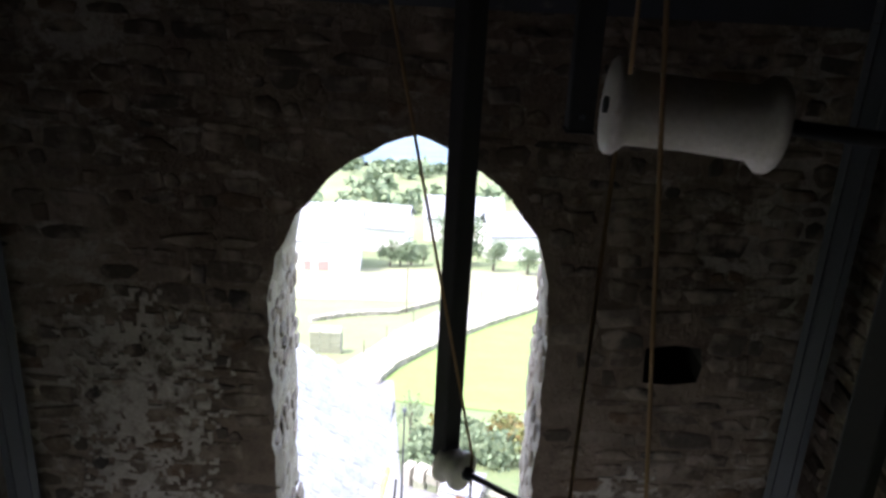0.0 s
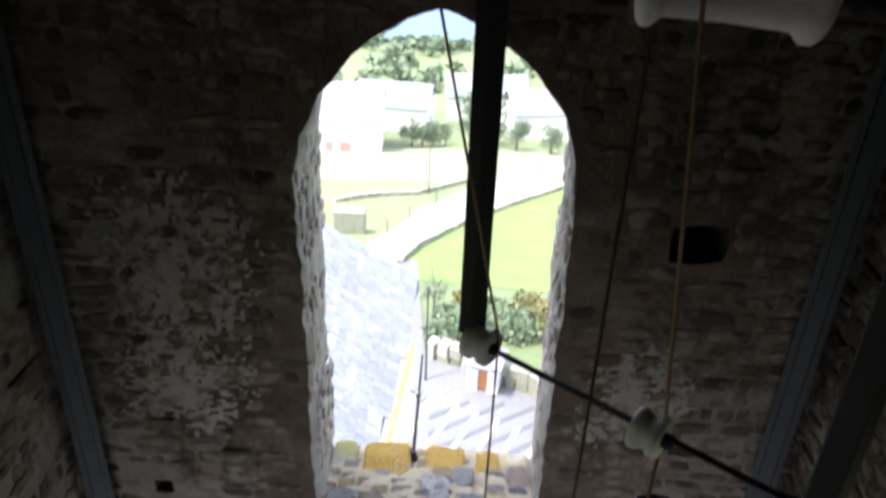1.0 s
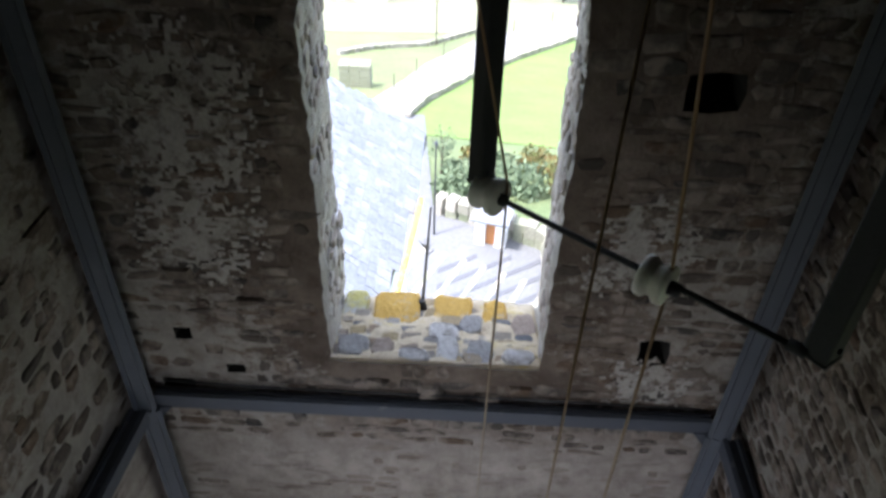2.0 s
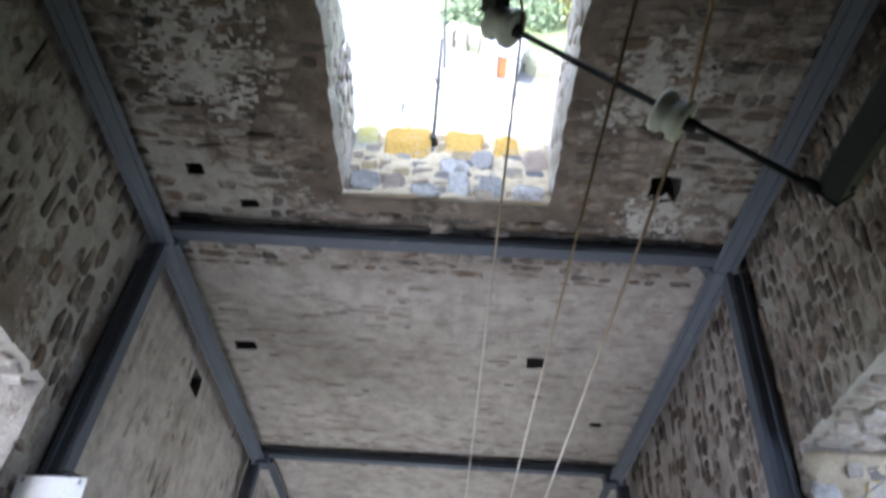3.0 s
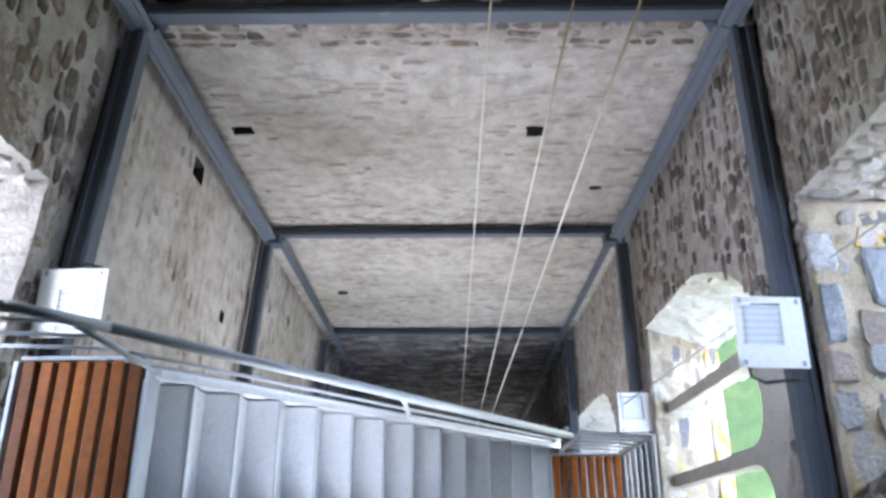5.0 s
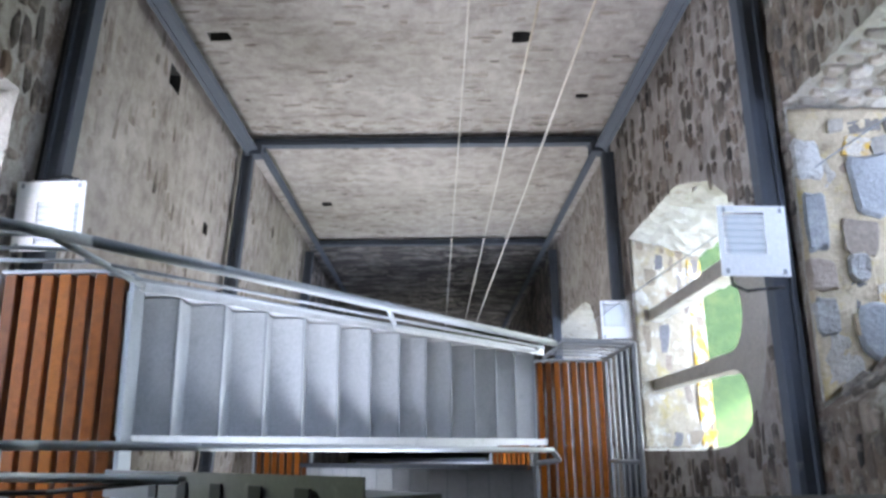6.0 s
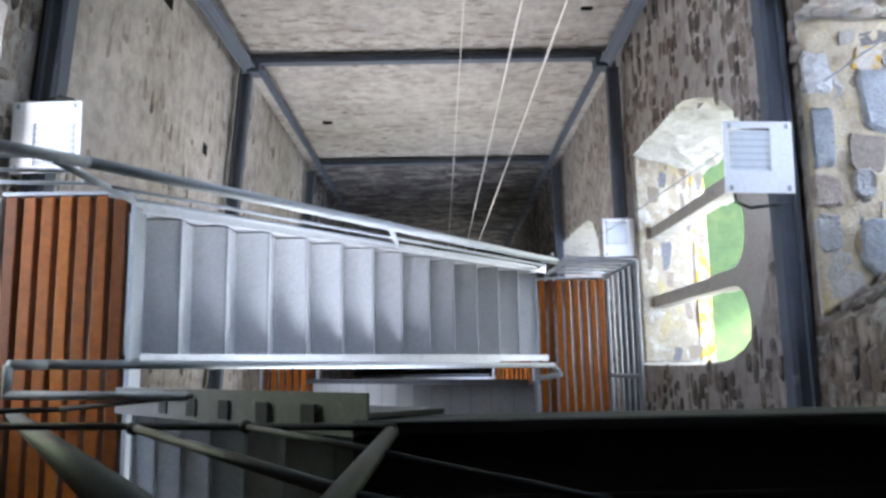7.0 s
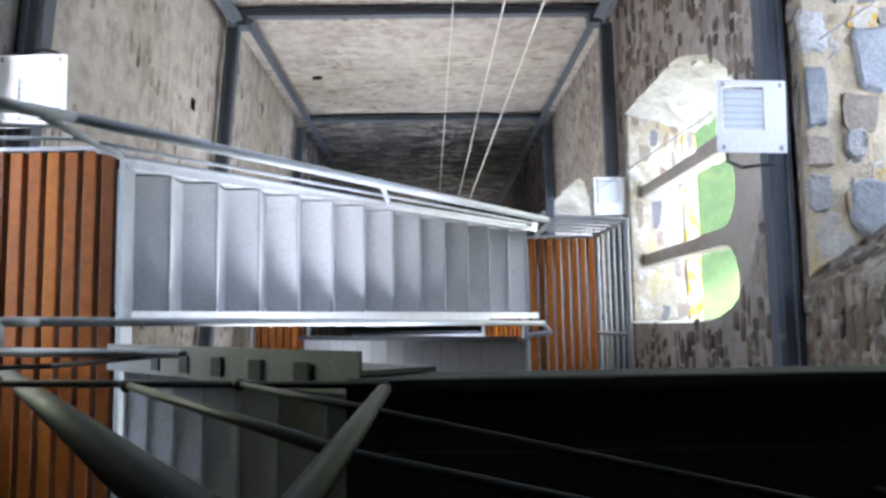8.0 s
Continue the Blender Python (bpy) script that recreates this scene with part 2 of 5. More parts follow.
def cord():
    """Bell cord: tan above, pale lower down the shaft, twisted strands."""
    m, nt, b = mat_base("bell_cord", 0.9)
    grain = noise_node(nt, 220, 4, 0.7, (1, 1, 0.4))
    sep = nt.nodes.new("ShaderNodeSeparateXYZ")
    nt.links.new(nt.nodes.new("ShaderNodeNewGeometry").outputs["Position"], sep.inputs[0])
    mr = nt.nodes.new("ShaderNodeMapRange")
    for k, v in enumerate((-4.6, -1.9, 0.0, 1.0)):
        mr.inputs[k + 1].default_value = v
    nt.links.new(sep.outputs[2], mr.inputs[0])
    col = mixc(nt, mr.outputs[0], (0.64, 0.60, 0.53), (0.30, 0.195, 0.10))
    col = mixc(nt, 0.6, col, ramp(nt, grain, [(0.3, (0.55, 0.52, 0.48)), (0.65, (1, 1, 1))]), "MULTIPLY")
    nt.links.new(col, b.inputs["Base Color"])
    bump(nt, b, grain, 0.8, 0.003)
    return m


ROPE = cord()
BLACK = surface("black_cable", (0.02, 0.02, 0.02), (0.03, 0.03, 0.03), 8, 0.5, 60, 0.05, 0.001)
GRASS = surface("meadow_grass", (0.085, 0.12, 0.05), (0.14, 0.175, 0.08), 0.25, 0.9, 3.0, 0.8, 0.05, stain=(0.17, 0.19, 0.09), stain_scale=0.06, stain_at=(0.45, 0.7))
LAWN = surface("short_lawn", (0.024, 0.055, 0.012), (0.055, 0.092, 0.022), 4.0, 0.9, 22.0, 1.0, 0.06, stain=(0.075, 0.10, 0.025), stain_scale=2.5, stain_at=(0.5, 0.7))
FIELD = surface("yellow_green_field", (0.095, 0.165, 0.036), (0.15, 0.22, 0.06), 0.35, 0.9, 6.0, 0.8, 0.04, stain=(0.15, 0.195, 0.05), stain_scale=0.2, stain_at=(0.5, 0.75))
DRY = surface("dry_meadow", (0.155, 0.17, 0.10), (0.225, 0.23, 0.145), 0.3, 0.9, 2.5, 0.6, 0.05)
ROADM = surface("pale_concrete_road", (0.25, 0.25, 0.245), (0.33, 0.33, 0.32), 0.5, 0.85, 8, 0.3, 0.01, stain=(0.20, 0.205, 0.21), stain_scale=0.7, stain_at=(0.5, 0.7))
YARD = surface("grey_concrete_yard", (0.125, 0.128, 0.135), (0.155, 0.158, 0.165), 0.5, 0.85, 8, 0.3, 0.01, stain=(0.19, 0.19, 0.19), stain_scale=0.6, stain_at=(0.55, 0.7))
# bluish dark tone of the shadow stripes drawn on the yard
SHADOW_BAND = surface("yard_shadow_blue_grey", (0.085, 0.09, 0.105), (0.105, 0.11, 0.125), 0.8, 0.9, 12, 0.4, 0.01)
# unseen gravel, kept dark to cut light bounced up through the openings
GRAVEL = surface("unseen_dark_gravel", (0.07, 0.068, 0.062), (0.11, 0.105, 0.097), 0.8, 0.95, 12, 0.6, 0.02)
WHITEWALL = surface("white_house_wall", (0.70, 0.69, 0.66), (0.8, 0.79, 0.77), 1.2, 0.85, 12, 0.2, 0.01)
DRYSTONE = varied("field_wall_stone", [(0.30, 0.30, 0.24), (0.38, 0.36, 0.31), (0.22, 0.25, 0.16), (0.42, 0.40, 0.35)], per="island", fine=10)
SLATE = varied("blue_slate", [(0.20, 0.222, 0.262), (0.24, 0.262, 0.30), (0.22, 0.24, 0.275), (0.28, 0.30, 0.34)], per="island", rough=0.55, fine=15, bumps=0.3)
# greens paled to carry distance haze and offset the crowns' own shade
LEAF = varied("leaf_green", [(0.13, 0.19, 0.11), (0.18, 0.245, 0.14), (0.15, 0.215, 0.135), (0.20, 0.26, 0.155)], per="island", fine=8, bumps=0.1)
LEAF_AUT = varied("leaf_brown_green", [(0.14, 0.17, 0.05), (0.22, 0.14, 0.05), (0.16, 0.18, 0.06)], per="island", fine=8, bumps=0.1)
BARK = surface("bark", (0.08, 0.065, 0.05), (0.14, 0.115, 0.09), 6, 0.95, 40, 0.8, 0.02)
RED = surface("faded_red_wood", (0.36, 0.20, 0.18), (0.44, 0.25, 0.225), 3, 0.6, 40, 0.1, 0.002)
WOOD = surface("orange_door_wood", (0.42, 0.17, 0.06), (0.5, 0.22, 0.08), 3, 0.6, 40, 0.2, 0.004)
FLOORM = surface("earth_floor", (0.12, 0.105, 0.09), (0.2, 0.175, 0.15), 2, 0.95, 30, 0.5, 0.02)
# distance haze is put into the blue base colour
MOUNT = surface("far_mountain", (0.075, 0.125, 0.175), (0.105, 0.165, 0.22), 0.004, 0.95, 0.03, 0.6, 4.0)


def glass_mat():
    m, nt, b = mat_base("lamp_glass", 0.05)
    b.inputs["Base Color"].default_value = (0.80, 0.90, 0.95, 1)
    b.inputs["Alpha"].default_value = 0.10
    return m


GLASS = glass_mat()


# ---- building helpers ----
def smooth(me):
    me.polygons.foreach_set("use_smooth", [True] * len(me.polygons))


def mesh_of(name, bm, material, shade=False):
    bmesh.ops.recalc_face_normals(bm, faces=bm.faces)
    me = bpy.data.meshes.new(name)
    bm.to_mesh(me)
    bm.free()
    me.materials.append(material)
    if shade:
        smooth(me)
    return me


def part(name, bm, material, parent=None, label="", shade=False):
    ob = new(name, mesh_of(name, bm, material, shade))
    if parent is not None:
        ob.parent = parent
    if label:
        ob["label"] = label
    return ob


def thing(name, label, category, group="", at=(0, 0, 0), kind=""):
    ob = new(name)
    ob.matrix_world = Matrix.Translation(at)
    ob.empty_display_size = 0.1
    return tagged(ob, label, category, group, kind)


def under(parent, name, bm, material, label="", shade=False):
    """A part given in world coordinates under a thing whose Empty stands somewhere."""
    ob = part(name, bm, material, parent, label, shade)
    ob.matrix_parent_inverse = parent.matrix_world.inverted()
    return ob


def box(bm, a, b, m=None, bevel=0.0):
    """A box from corner a to corner b."""
    c = [(p + q) / 2 for p, q in zip(a, b)]
    s = [abs(q - p) for p, q in zip(a, b)]
    r = bmesh.ops.create_cube(bm, size=1, matrix=(m or Matrix()) @ Matrix.LocRotScale(c, None, s))
    if bevel:
        es = list({e for v in r["verts"] for e in v.link_edges})
        bmesh.ops.bevel(bm, geom=es, offset=bevel, segments=1, affect="EDGES")
    return bm


def tube(bm, p, q, r=0.02, n=10, r2=None):
    p, q = Vector(p), Vector(q)
    d = q - p
    m = Matrix.Translation((p + q) / 2) @ d.to_track_quat("Z", "Y").to_matrix().to_4x4()
    bmesh.ops.create_cone(bm, cap_ends=True, segments=n, radius1=r, radius2=r if r2 is None else r2, depth=d.length, matrix=m)
    return bm


def polytube(bm, pts, r=0.02, n=10):
    for a, b in zip(pts, pts[1:]):
        tube(bm, a, b, r, n)
    for a in pts[1:-1]:
        bmesh.ops.create_icosphere(bm, subdivisions=2, radius=r * 1.02, matrix=Matrix.Translation(a))
    return bm


def prism(bm, loop, p, q, up):
    """A profile given as (side, up) pairs, swept straight from p to q."""
    p, q, up = Vector(p), Vector(q), Vector(up)
    d = (q - p).normalized()
    side = d.cross(up).normalized()
    up = side.cross(d)
    ends = [[bm.verts.new(c + side * a + up * b) for a, b in loop] for c in (p, q)]
    n = len(loop)
    for i in range(n):
        bm.faces.new((ends[0][i], ends[0][(i + 1) % n], ends[1][(i + 1) % n], ends[1][i]))
    bm.faces.new(ends[0])
    bm.faces.new(list(reversed(ends[1])))
    return bm


def h_profile(w, h, web=0.012, fl=0.014):
    a, b = w / 2, h / 2
    return [(-a, -b), (a, -b), (a, -b + fl), (web, -b + fl), (web, b - fl), (a, b - fl), (a, b), (-a, b), (-a, b - fl), (-web, b - fl), (-web, -b + fl), (-a, -b + fl)]


def box_profile(w, h):
    """A square hollow section with a raised seam along each edge of one face."""
    a, b, t = w / 2, h / 2, 0.006
    return [(-a, -b), (a, -b), (a, b - 0.03), (a + t, b - 0.03), (a + t, b), (a - 0.022, b + t), (a - 0.026, b - 0.008), (-a + 0.026, b - 0.008), (-a + 0.022, b + t), (-a - t, b), (-a - t, b - 0.03), (-a, b - 0.03)]


def gz(y):
    """Height of the hillside at a distance in front of the tower."""
    return float(np.interp(y, [-400, 3, 25, 50, 95, 160, 220, 400, 700, 1000, 2600], [-19, -19, -19.2, -26, -36, -50, -58, -92, -150, -150, 420]))


# ---- tower walls ----
YF, XR, YR = 3.0, 1.76, -0.80
Z0, Z1 = -19.2, 1.6
THICK = 0.8


def xl(y):
    """The left wall runs a little askew."""
    return -1.905 - 0.075 * (3.0 - y)


def on_front(u, w, d):
    return Vector((u, YF + d, w))


def on_right(u, w, d):
    return Vector((XR + d, u, w))


def on_left(u, w, d):
    return Vector((xl(u) - d, u, w))


def on_back(u, w, d):
    return Vector((u, YR - d, w))


def arch_loop(u0, u1, w0, spring, crown, wob=0.006, seed=0):
    """A pointed or round arched opening as a closed loop, its edge a little uneven."""
    rnd = random.Random(seed)
    a, h, c = (u1 - u0) / 2, crown - spring, (u0 + u1) / 2
    pts = []
    n = 32
    pts += [(u0, w0 + (spring - w0) * i / n) for i in range(n)]
    R = (h * h + a * a) / (2 * a)
    top = math.atan2(h, R - a) if R >= a else math.pi - math.atan2(h, a - R)
    k = 16
    left = [(u0 + R - R * math.cos(top * i / k), spring + R * math.sin(top * i / k)) for i in range(k + 1)]
    pts += left + [(2 * c - u, w) for u, w in reversed(left[:-1])]
    pts += [(u1, spring - (spring - w0) * i / n) for i in range(1, n + 1)]
    m = 20
    pts += [(u1 - (u1 - u0) * i / m, w0) for i in range(1, m)]
    soft = lambda u, w, k: 0.017 * noise.noise(Vector((u * 3.2, w * 3.2, seed + k))) + 0.013 * noise.noise(Vector((u * 9, w * 9, seed + k)))
    return [(u + soft(u, w, 0.3) + rnd.uniform(-wob, wob), w + soft(u, w, 7.7) + rnd.uniform(-wob, wob)) for u, w in pts]


def square_near(loop):
    """The near shoulder of an arch, fuller than its far one."""
    u0, u1 = min(p[0] for p in loop), max(p[0] for p in loop)
    c, base = (u0 + u1) / 2, min(p[1] for p in loop) + 0.05
    return [(u0 + (c - u0) * ((u - u0) / (c - u0)) ** 2.2 if u < c and w > base else u, w) for u, w in loop]


def wall(name, put, rect, holes, label, material, pockets=(), plain=()):
    """A thick wall; each hole is an inner and an outer loop of equal length, joined by an uneven reveal."""
    bm = bmesh.new()
    u0, u1, w0, w1 = rect
    for d, which in ((0.0, 0), (THICK, 1)):
        edges = []
        loops = [[(u0, w0), (u1, w0), (u1, w1), (u0, w1)]] + [h[which] for h in holes] + ([] if which else [pk for pk in pockets])
        for lp in loops:
            vs = [bm.verts.new(put(u, w, d)) for u, w in lp]
            edges += [bm.edges.new((vs[i], vs[(i + 1) % len(vs)])) for i in range(len(vs))]
        bmesh.ops.triangle_fill(bm, use_beauty=True, use_dissolve=False, edges=edges)
    ob = part(name, bm, material)
    tagged(ob, label, "wall", kind="structure")
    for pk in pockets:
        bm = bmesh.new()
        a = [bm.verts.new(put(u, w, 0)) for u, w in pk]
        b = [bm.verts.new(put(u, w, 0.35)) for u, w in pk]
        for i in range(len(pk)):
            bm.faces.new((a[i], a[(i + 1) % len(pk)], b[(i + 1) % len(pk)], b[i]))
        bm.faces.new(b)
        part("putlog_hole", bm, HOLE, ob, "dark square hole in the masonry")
    for k, (a, b) in enumerate(holes):
        bm = bmesh.new()
        rings = []
        seg = 9
        for s in range(seg + 1):
            f = s / seg
            ring = []
            for (ua, wa), (ub, wb) in zip(a, b):
                u, w = ua + (ub - ua) * f, wa + (wb - wa) * f
                p = put(u, w, THICK * f)
                if 0 < s < seg:
                    j = noise.noise_vector(p * 5) * 0.034 + noise.noise_vector(p * 14) * 0.018
                    p = p + j
                ring.append(bm.verts.new(p))
            rings.append(ring)
        n = len(a)
        for r0, r1 in zip(rings, rings[1:]):
            for i in range(n):
                fc = bm.faces.new((r0[i], r0[(i + 1) % n], r1[(i + 1) % n], r1[i]))
                # darker mortar on the near jamb puts its shade into the colour
                fc.material_index = 1 if k in plain and i < 48 else 0
        rv = part("reveal", bm, REVEAL, ob, "pale rough stone window reveal")
        rv.data.materials.append(MORTAR)
    return ob


W_FRONT = (arch_loop(-0.695, 0.52, -3.36, -1.38, -0.585, seed=1), arch_loop(-0.735, 0.575, -3.62, -1.38, -0.545, seed=2))
W_RUP = (arch_loop(0.20, 1.71, -3.62, -2.4, -1.75, seed=3), arch_loop(0.74, 1.66, -3.66, -2.4, -1.9, seed=4))
W_RLO = (square_near(arch_loop(0.03, 1.90, -6.85, -5.6, -3.98, seed=5)), arch_loop(0.0, 1.84, -7.38, -5.7, -5.0, seed=6))
W_RBOT = (arch_loop(-0.2, 1.75, -11.6, -9.2, -8.4, seed=7), arch_loop(0.1, 1.5, -11.6, -9.4, -8.7, seed=8))
W_LUP = (arch_loop(-0.08, 1.735, -3.42, -2.5, -1.9, seed=9), arch_loop(0.0, 1.64, -3.25, -2.5, -2.1, seed=10))
# unseen rear openings, added only to let the fill light in
W_BMID = (arch_loop(-1.45, -0.05, -8.4, -7.3, -6.85, seed=31), arch_loop(-1.45, -0.05, -8.4, -7.3, -6.85, seed=32))
W_BUP = (arch_loop(-1.2, 0.3, -3.75, -3.2, -3.0, seed=39), arch_loop(-1.2, 0.3, -3.75, -3.2, -3.0, seed=40))
W_BDOOR = (arch_loop(-0.55, 0.55, -18.9, -17.4, -16.9, seed=37), arch_loop(-0.55, 0.55, -18.9, -17.4, -16.9, seed=38))
W_BLOW = (arch_loop(-0.85, 0.85, -11.0, -9.6, -8.85, seed=33), arch_loop(-0.85, 0.85, -11.0, -9.6, -8.85, seed=34))

def pocket(u, w, wu, wh, seed):
    rnd = random.Random(seed)
    base = [(-1, -1), (0, -1.05), (1, -0.9), (1.05, 0), (0.95, 1), (0, 1.08), (-1.05, 0.95), (-0.95, 0.1)]
    return [(u + a * wu / 2 * rnd.uniform(0.92, 1.06), w + b * wh / 2 * rnd.uniform(0.92, 1.06)) for a, b in base]


P_FRONT = [pocket(1.14, -3.17, 0.17, 0.20, 1), pocket(-1.585, -5.13, 0.16, 0.12, 2), pocket(0.645, -5.17, 0.14, 0.15, 3), pocket(1.08, -1.55, 0.25, 0.18, 14),
           pocket(-1.52, -3.19, 0.10, 0.09, 5), pocket(-1.255, -3.47, 0.11, 0.07, 6), pocket(-1.62, -3.62, 0.20, 0.07, 7), pocket(-1.35, -9.1, 0.12, 0.12, 8), pocket(1.27, -6.16, 0.10, 0.07, 9)]
P_LEFT = [pocket(2.72, -5.25, 0.16, 0.22, 11), pocket(1.9, -6.4, 0.10, 0.12, 12)]
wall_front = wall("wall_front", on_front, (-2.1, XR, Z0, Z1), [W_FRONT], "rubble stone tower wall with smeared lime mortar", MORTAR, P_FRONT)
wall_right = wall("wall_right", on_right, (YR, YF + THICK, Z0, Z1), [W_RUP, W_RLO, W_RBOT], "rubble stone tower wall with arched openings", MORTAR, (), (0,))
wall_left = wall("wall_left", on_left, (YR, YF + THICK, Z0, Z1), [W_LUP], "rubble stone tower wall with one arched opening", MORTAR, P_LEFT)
wall_back = wall("wall_back", on_back, (-3.0, XR + THICK, Z0, Z1), [W_BUP, W_BMID, W_BLOW, W_BDOOR], "plain unseen stone tower wall, kept dark", BACK_DARK)

bm = bmesh.new()
box(bm, (-3.0, -1.6, Z0 - 0.3), (2.56, 3.8, Z0 + 0.2))
tagged(part("floor", bm, FLOORM), "dark earth floor of the tower", "floor", kind="structure")
# unseen ceiling, added to close the shaft and keep its top dark
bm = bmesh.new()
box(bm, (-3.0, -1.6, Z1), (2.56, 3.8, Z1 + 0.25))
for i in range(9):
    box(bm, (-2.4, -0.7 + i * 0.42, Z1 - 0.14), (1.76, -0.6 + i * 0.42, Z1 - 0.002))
tagged(part("ceiling", bm, PLANK_DK), "dark boarded ceiling, unseen, closing the shaft", "ceiling", kind="structure")


# ---- steel frame inside the tower ----
ZA, ZB, ZC = -3.71, -7.04, -10.75
FX0, FX1, FY1, FY0 = -1.80, 1.62, 2.88, -0.68


def beam(name, p, q, up=(0, 0, 1), w=0.13, h=0.13, group="tower frame beams", label="grey-blue painted steel frame beam against the masonry", material=None, hollow=False):
    bm = bmesh.new()
    prism(bm, box_profile(w, h) if hollow or name == "frame_post" else h_profile(w, h), p, q, up)
    ob = part(name, bm, material or STEEL)
    return tagged(ob, label, "steel beam", group)


def fx0(y):
    return xl(y) + 0.105


for z in (ZA, ZB, ZC, -0.06):
    x0 = fx0(FY1) if z > ZB - 1 else -1.74
    beam("frame_beam", (x0 + 0.06, FY1 + 0.05, z + 0.03), (FX1 - 0.06, FY1 + 0.05, z + 0.03), (0, 0, 1), w=0.06, h=0.11, hollow=True)
    beam("frame_beam", (fx0(FY0), FY0, z), (fx0(FY1 - 0.07), FY1 - 0.07, z), (0, 0, 1), w=0.10, h=0.11, hollow=True)
    beam("frame_beam", (FX1 + 0.07, FY0, z), (FX1 + 0.04, FY1 - 0.07, z), (0, 0, 1), w=0.10, h=0.11, hollow=True)
for za, zb, dx in ((Z1 - 0.15, -0.06, 0), (-0.062, ZA + 0.001, 0), (ZA - 0.001, ZB + 0.001, 0.02), (ZB - 0.001, ZC + 0.001, 0.12), (ZC - 0.001, Z0 + 0.2, 0.12)):
    pw = 0.112 if za > ZB else 0.06
    beam("frame_post", (fx0(FY1) + dx, FY1, zb), (fx0(FY1) + dx, FY1, za), (0.5, -1, 0), pw, pw, "tower frame posts", "grey-blue painted steel corner post against the masonry")
    beam("frame_post", (FX1 - dx * 0.4, FY1, zb), (FX1 - dx * 0.4, FY1, za), (-0.5, -1, 0), pw, pw, "tower frame posts", "grey-blue painted steel corner post against the masonry")
    beam("frame_post", (fx0(FY0) + 0.02, FY0 + 0.02, zb), (fx0(FY0) + 0.02, FY0 + 0.02, za), (0, 1, 0), 0.13, 0.13, "tower frame posts", "grey-blue painted steel corner post against the masonry")
    beam("frame_post", (FX1, FY0 + 0.02, zb), (FX1, FY0 + 0.02, za), (0, 1, 0), 0.13, 0.13, "tower frame posts", "grey-blue painted steel corner post against the masonry")
for cx, sx in ((fx0(FY1) + 0.02, 1), (FX1 - 0.01, -1)):
    bm = bmesh.new()
    box(bm, (cx - sx * 0.07, FY1 - 0.075, ZB - 0.07), (cx + sx * 0.115, FY1 + 0.045, ZB + 0.085), bevel=0.006)
    tagged(part("joint_box", bm, STEEL), "grey-blue steel joint box at a lower frame corner", "steel joint", "joint boxes")
for z in (ZA, ZB, ZC):
    for cx, sx in ((fx0(FY1), 1), (FX1, -1)):
        bm = bmesh.new()
        tri = [(0.045, -0.02), (0.15, -0.02), (0.045, -0.16)]
        a = [bm.verts.new((cx + sx * u, FY1 + 0.012, z + w)) for u, w in tri]
        b = [bm.verts.new((cx + sx * u, FY1 + 0.020, z + w)) for u, w in tri]
        bm.faces.new(a)
        bm.faces.new(list(reversed(b)))
        for i in range(3):
            bm.faces.new((a[i], a[(i + 1) % 3], b[(i + 1) % 3], b[i]))
        tagged(part("gusset_plate", bm, STEEL), "grey-blue steel gusset plate at a frame corner", "steel plate", "gusset plates")


# ---- stairs ----
RISE, RUN, NSTEP = 0.19, 0.157, 13
ZL = -3.30
XS, XS0 = -1.34, -1.385


def rails(parent, pts, r, material, name="rail", label=""):
    return under(parent, name, polytube(bmesh.new(), pts, r), material, label, True)


def flight(ya, yb, x0, z0, sx, n, label, side=None):
    """A straight steel flight going down from (x0, z0) in the direction sx."""
    st = thing("stair_flight", label, "stairs", "tower stair flights", (x0, (ya + yb) / 2, z0))
    for k in range(n):
        x, z = x0 + sx * RUN * k, z0 - RISE * (k + 1)
        bm = bmesh.new()
        box(bm, (x - sx * 0.05, ya + 0.02, z - 0.006), (x + sx * (RUN + 0.012), yb - 0.02, z))
        box(bm, (x + sx * (RUN + 0.006), ya + 0.02, z - 0.04), (x + sx * (RUN + 0.012), yb - 0.02, z - 0.002))
        td = under(st, "tread", bm, TREAD)
        bm = bmesh.new()
        box(bm, (x + sx * (RUN + 0.003), ya + 0.02, z + 0.0005), (x + sx * (RUN + 0.014), yb - 0.02, z + 0.006), bevel=0.002)
        nb = part("nosing", bm, RAIL, td, "bright worn nosing strip")
        nb.matrix_parent_inverse = td.matrix_world.inverted()
        bm = bmesh.new()
        box(bm, (x - sx * 0.004, ya + 0.02, z - 0.004), (x + sx * 0.002, yb - 0.02, z + RISE - 0.012))
        under(st, "riser", bm, TREAD)
    for y in (ya, yb):
        bm = bmesh.new()
        a = Vector((x0 - sx * 0.02, y, z0 - 0.09))
        b = Vector((x0 + sx * RUN * n, y, z0 - RISE * n - 0.09))
        prism(bm, [(-0.006, -0.11), (0.006, -0.11), (0.006, 0.11), (-0.006, 0.11)], a, b, (0, 0, 1))
        fw = 0.05 if side is STEEL_MID else 0.022
        prism(bm, [(-fw, 0.11), (fw, 0.11), (fw, 0.117), (-fw, 0.117)], a, b, (0, 0, 1))
        under(st, "stringer", bm, side or TREAD)
    return st


SLAT_MESH = {}


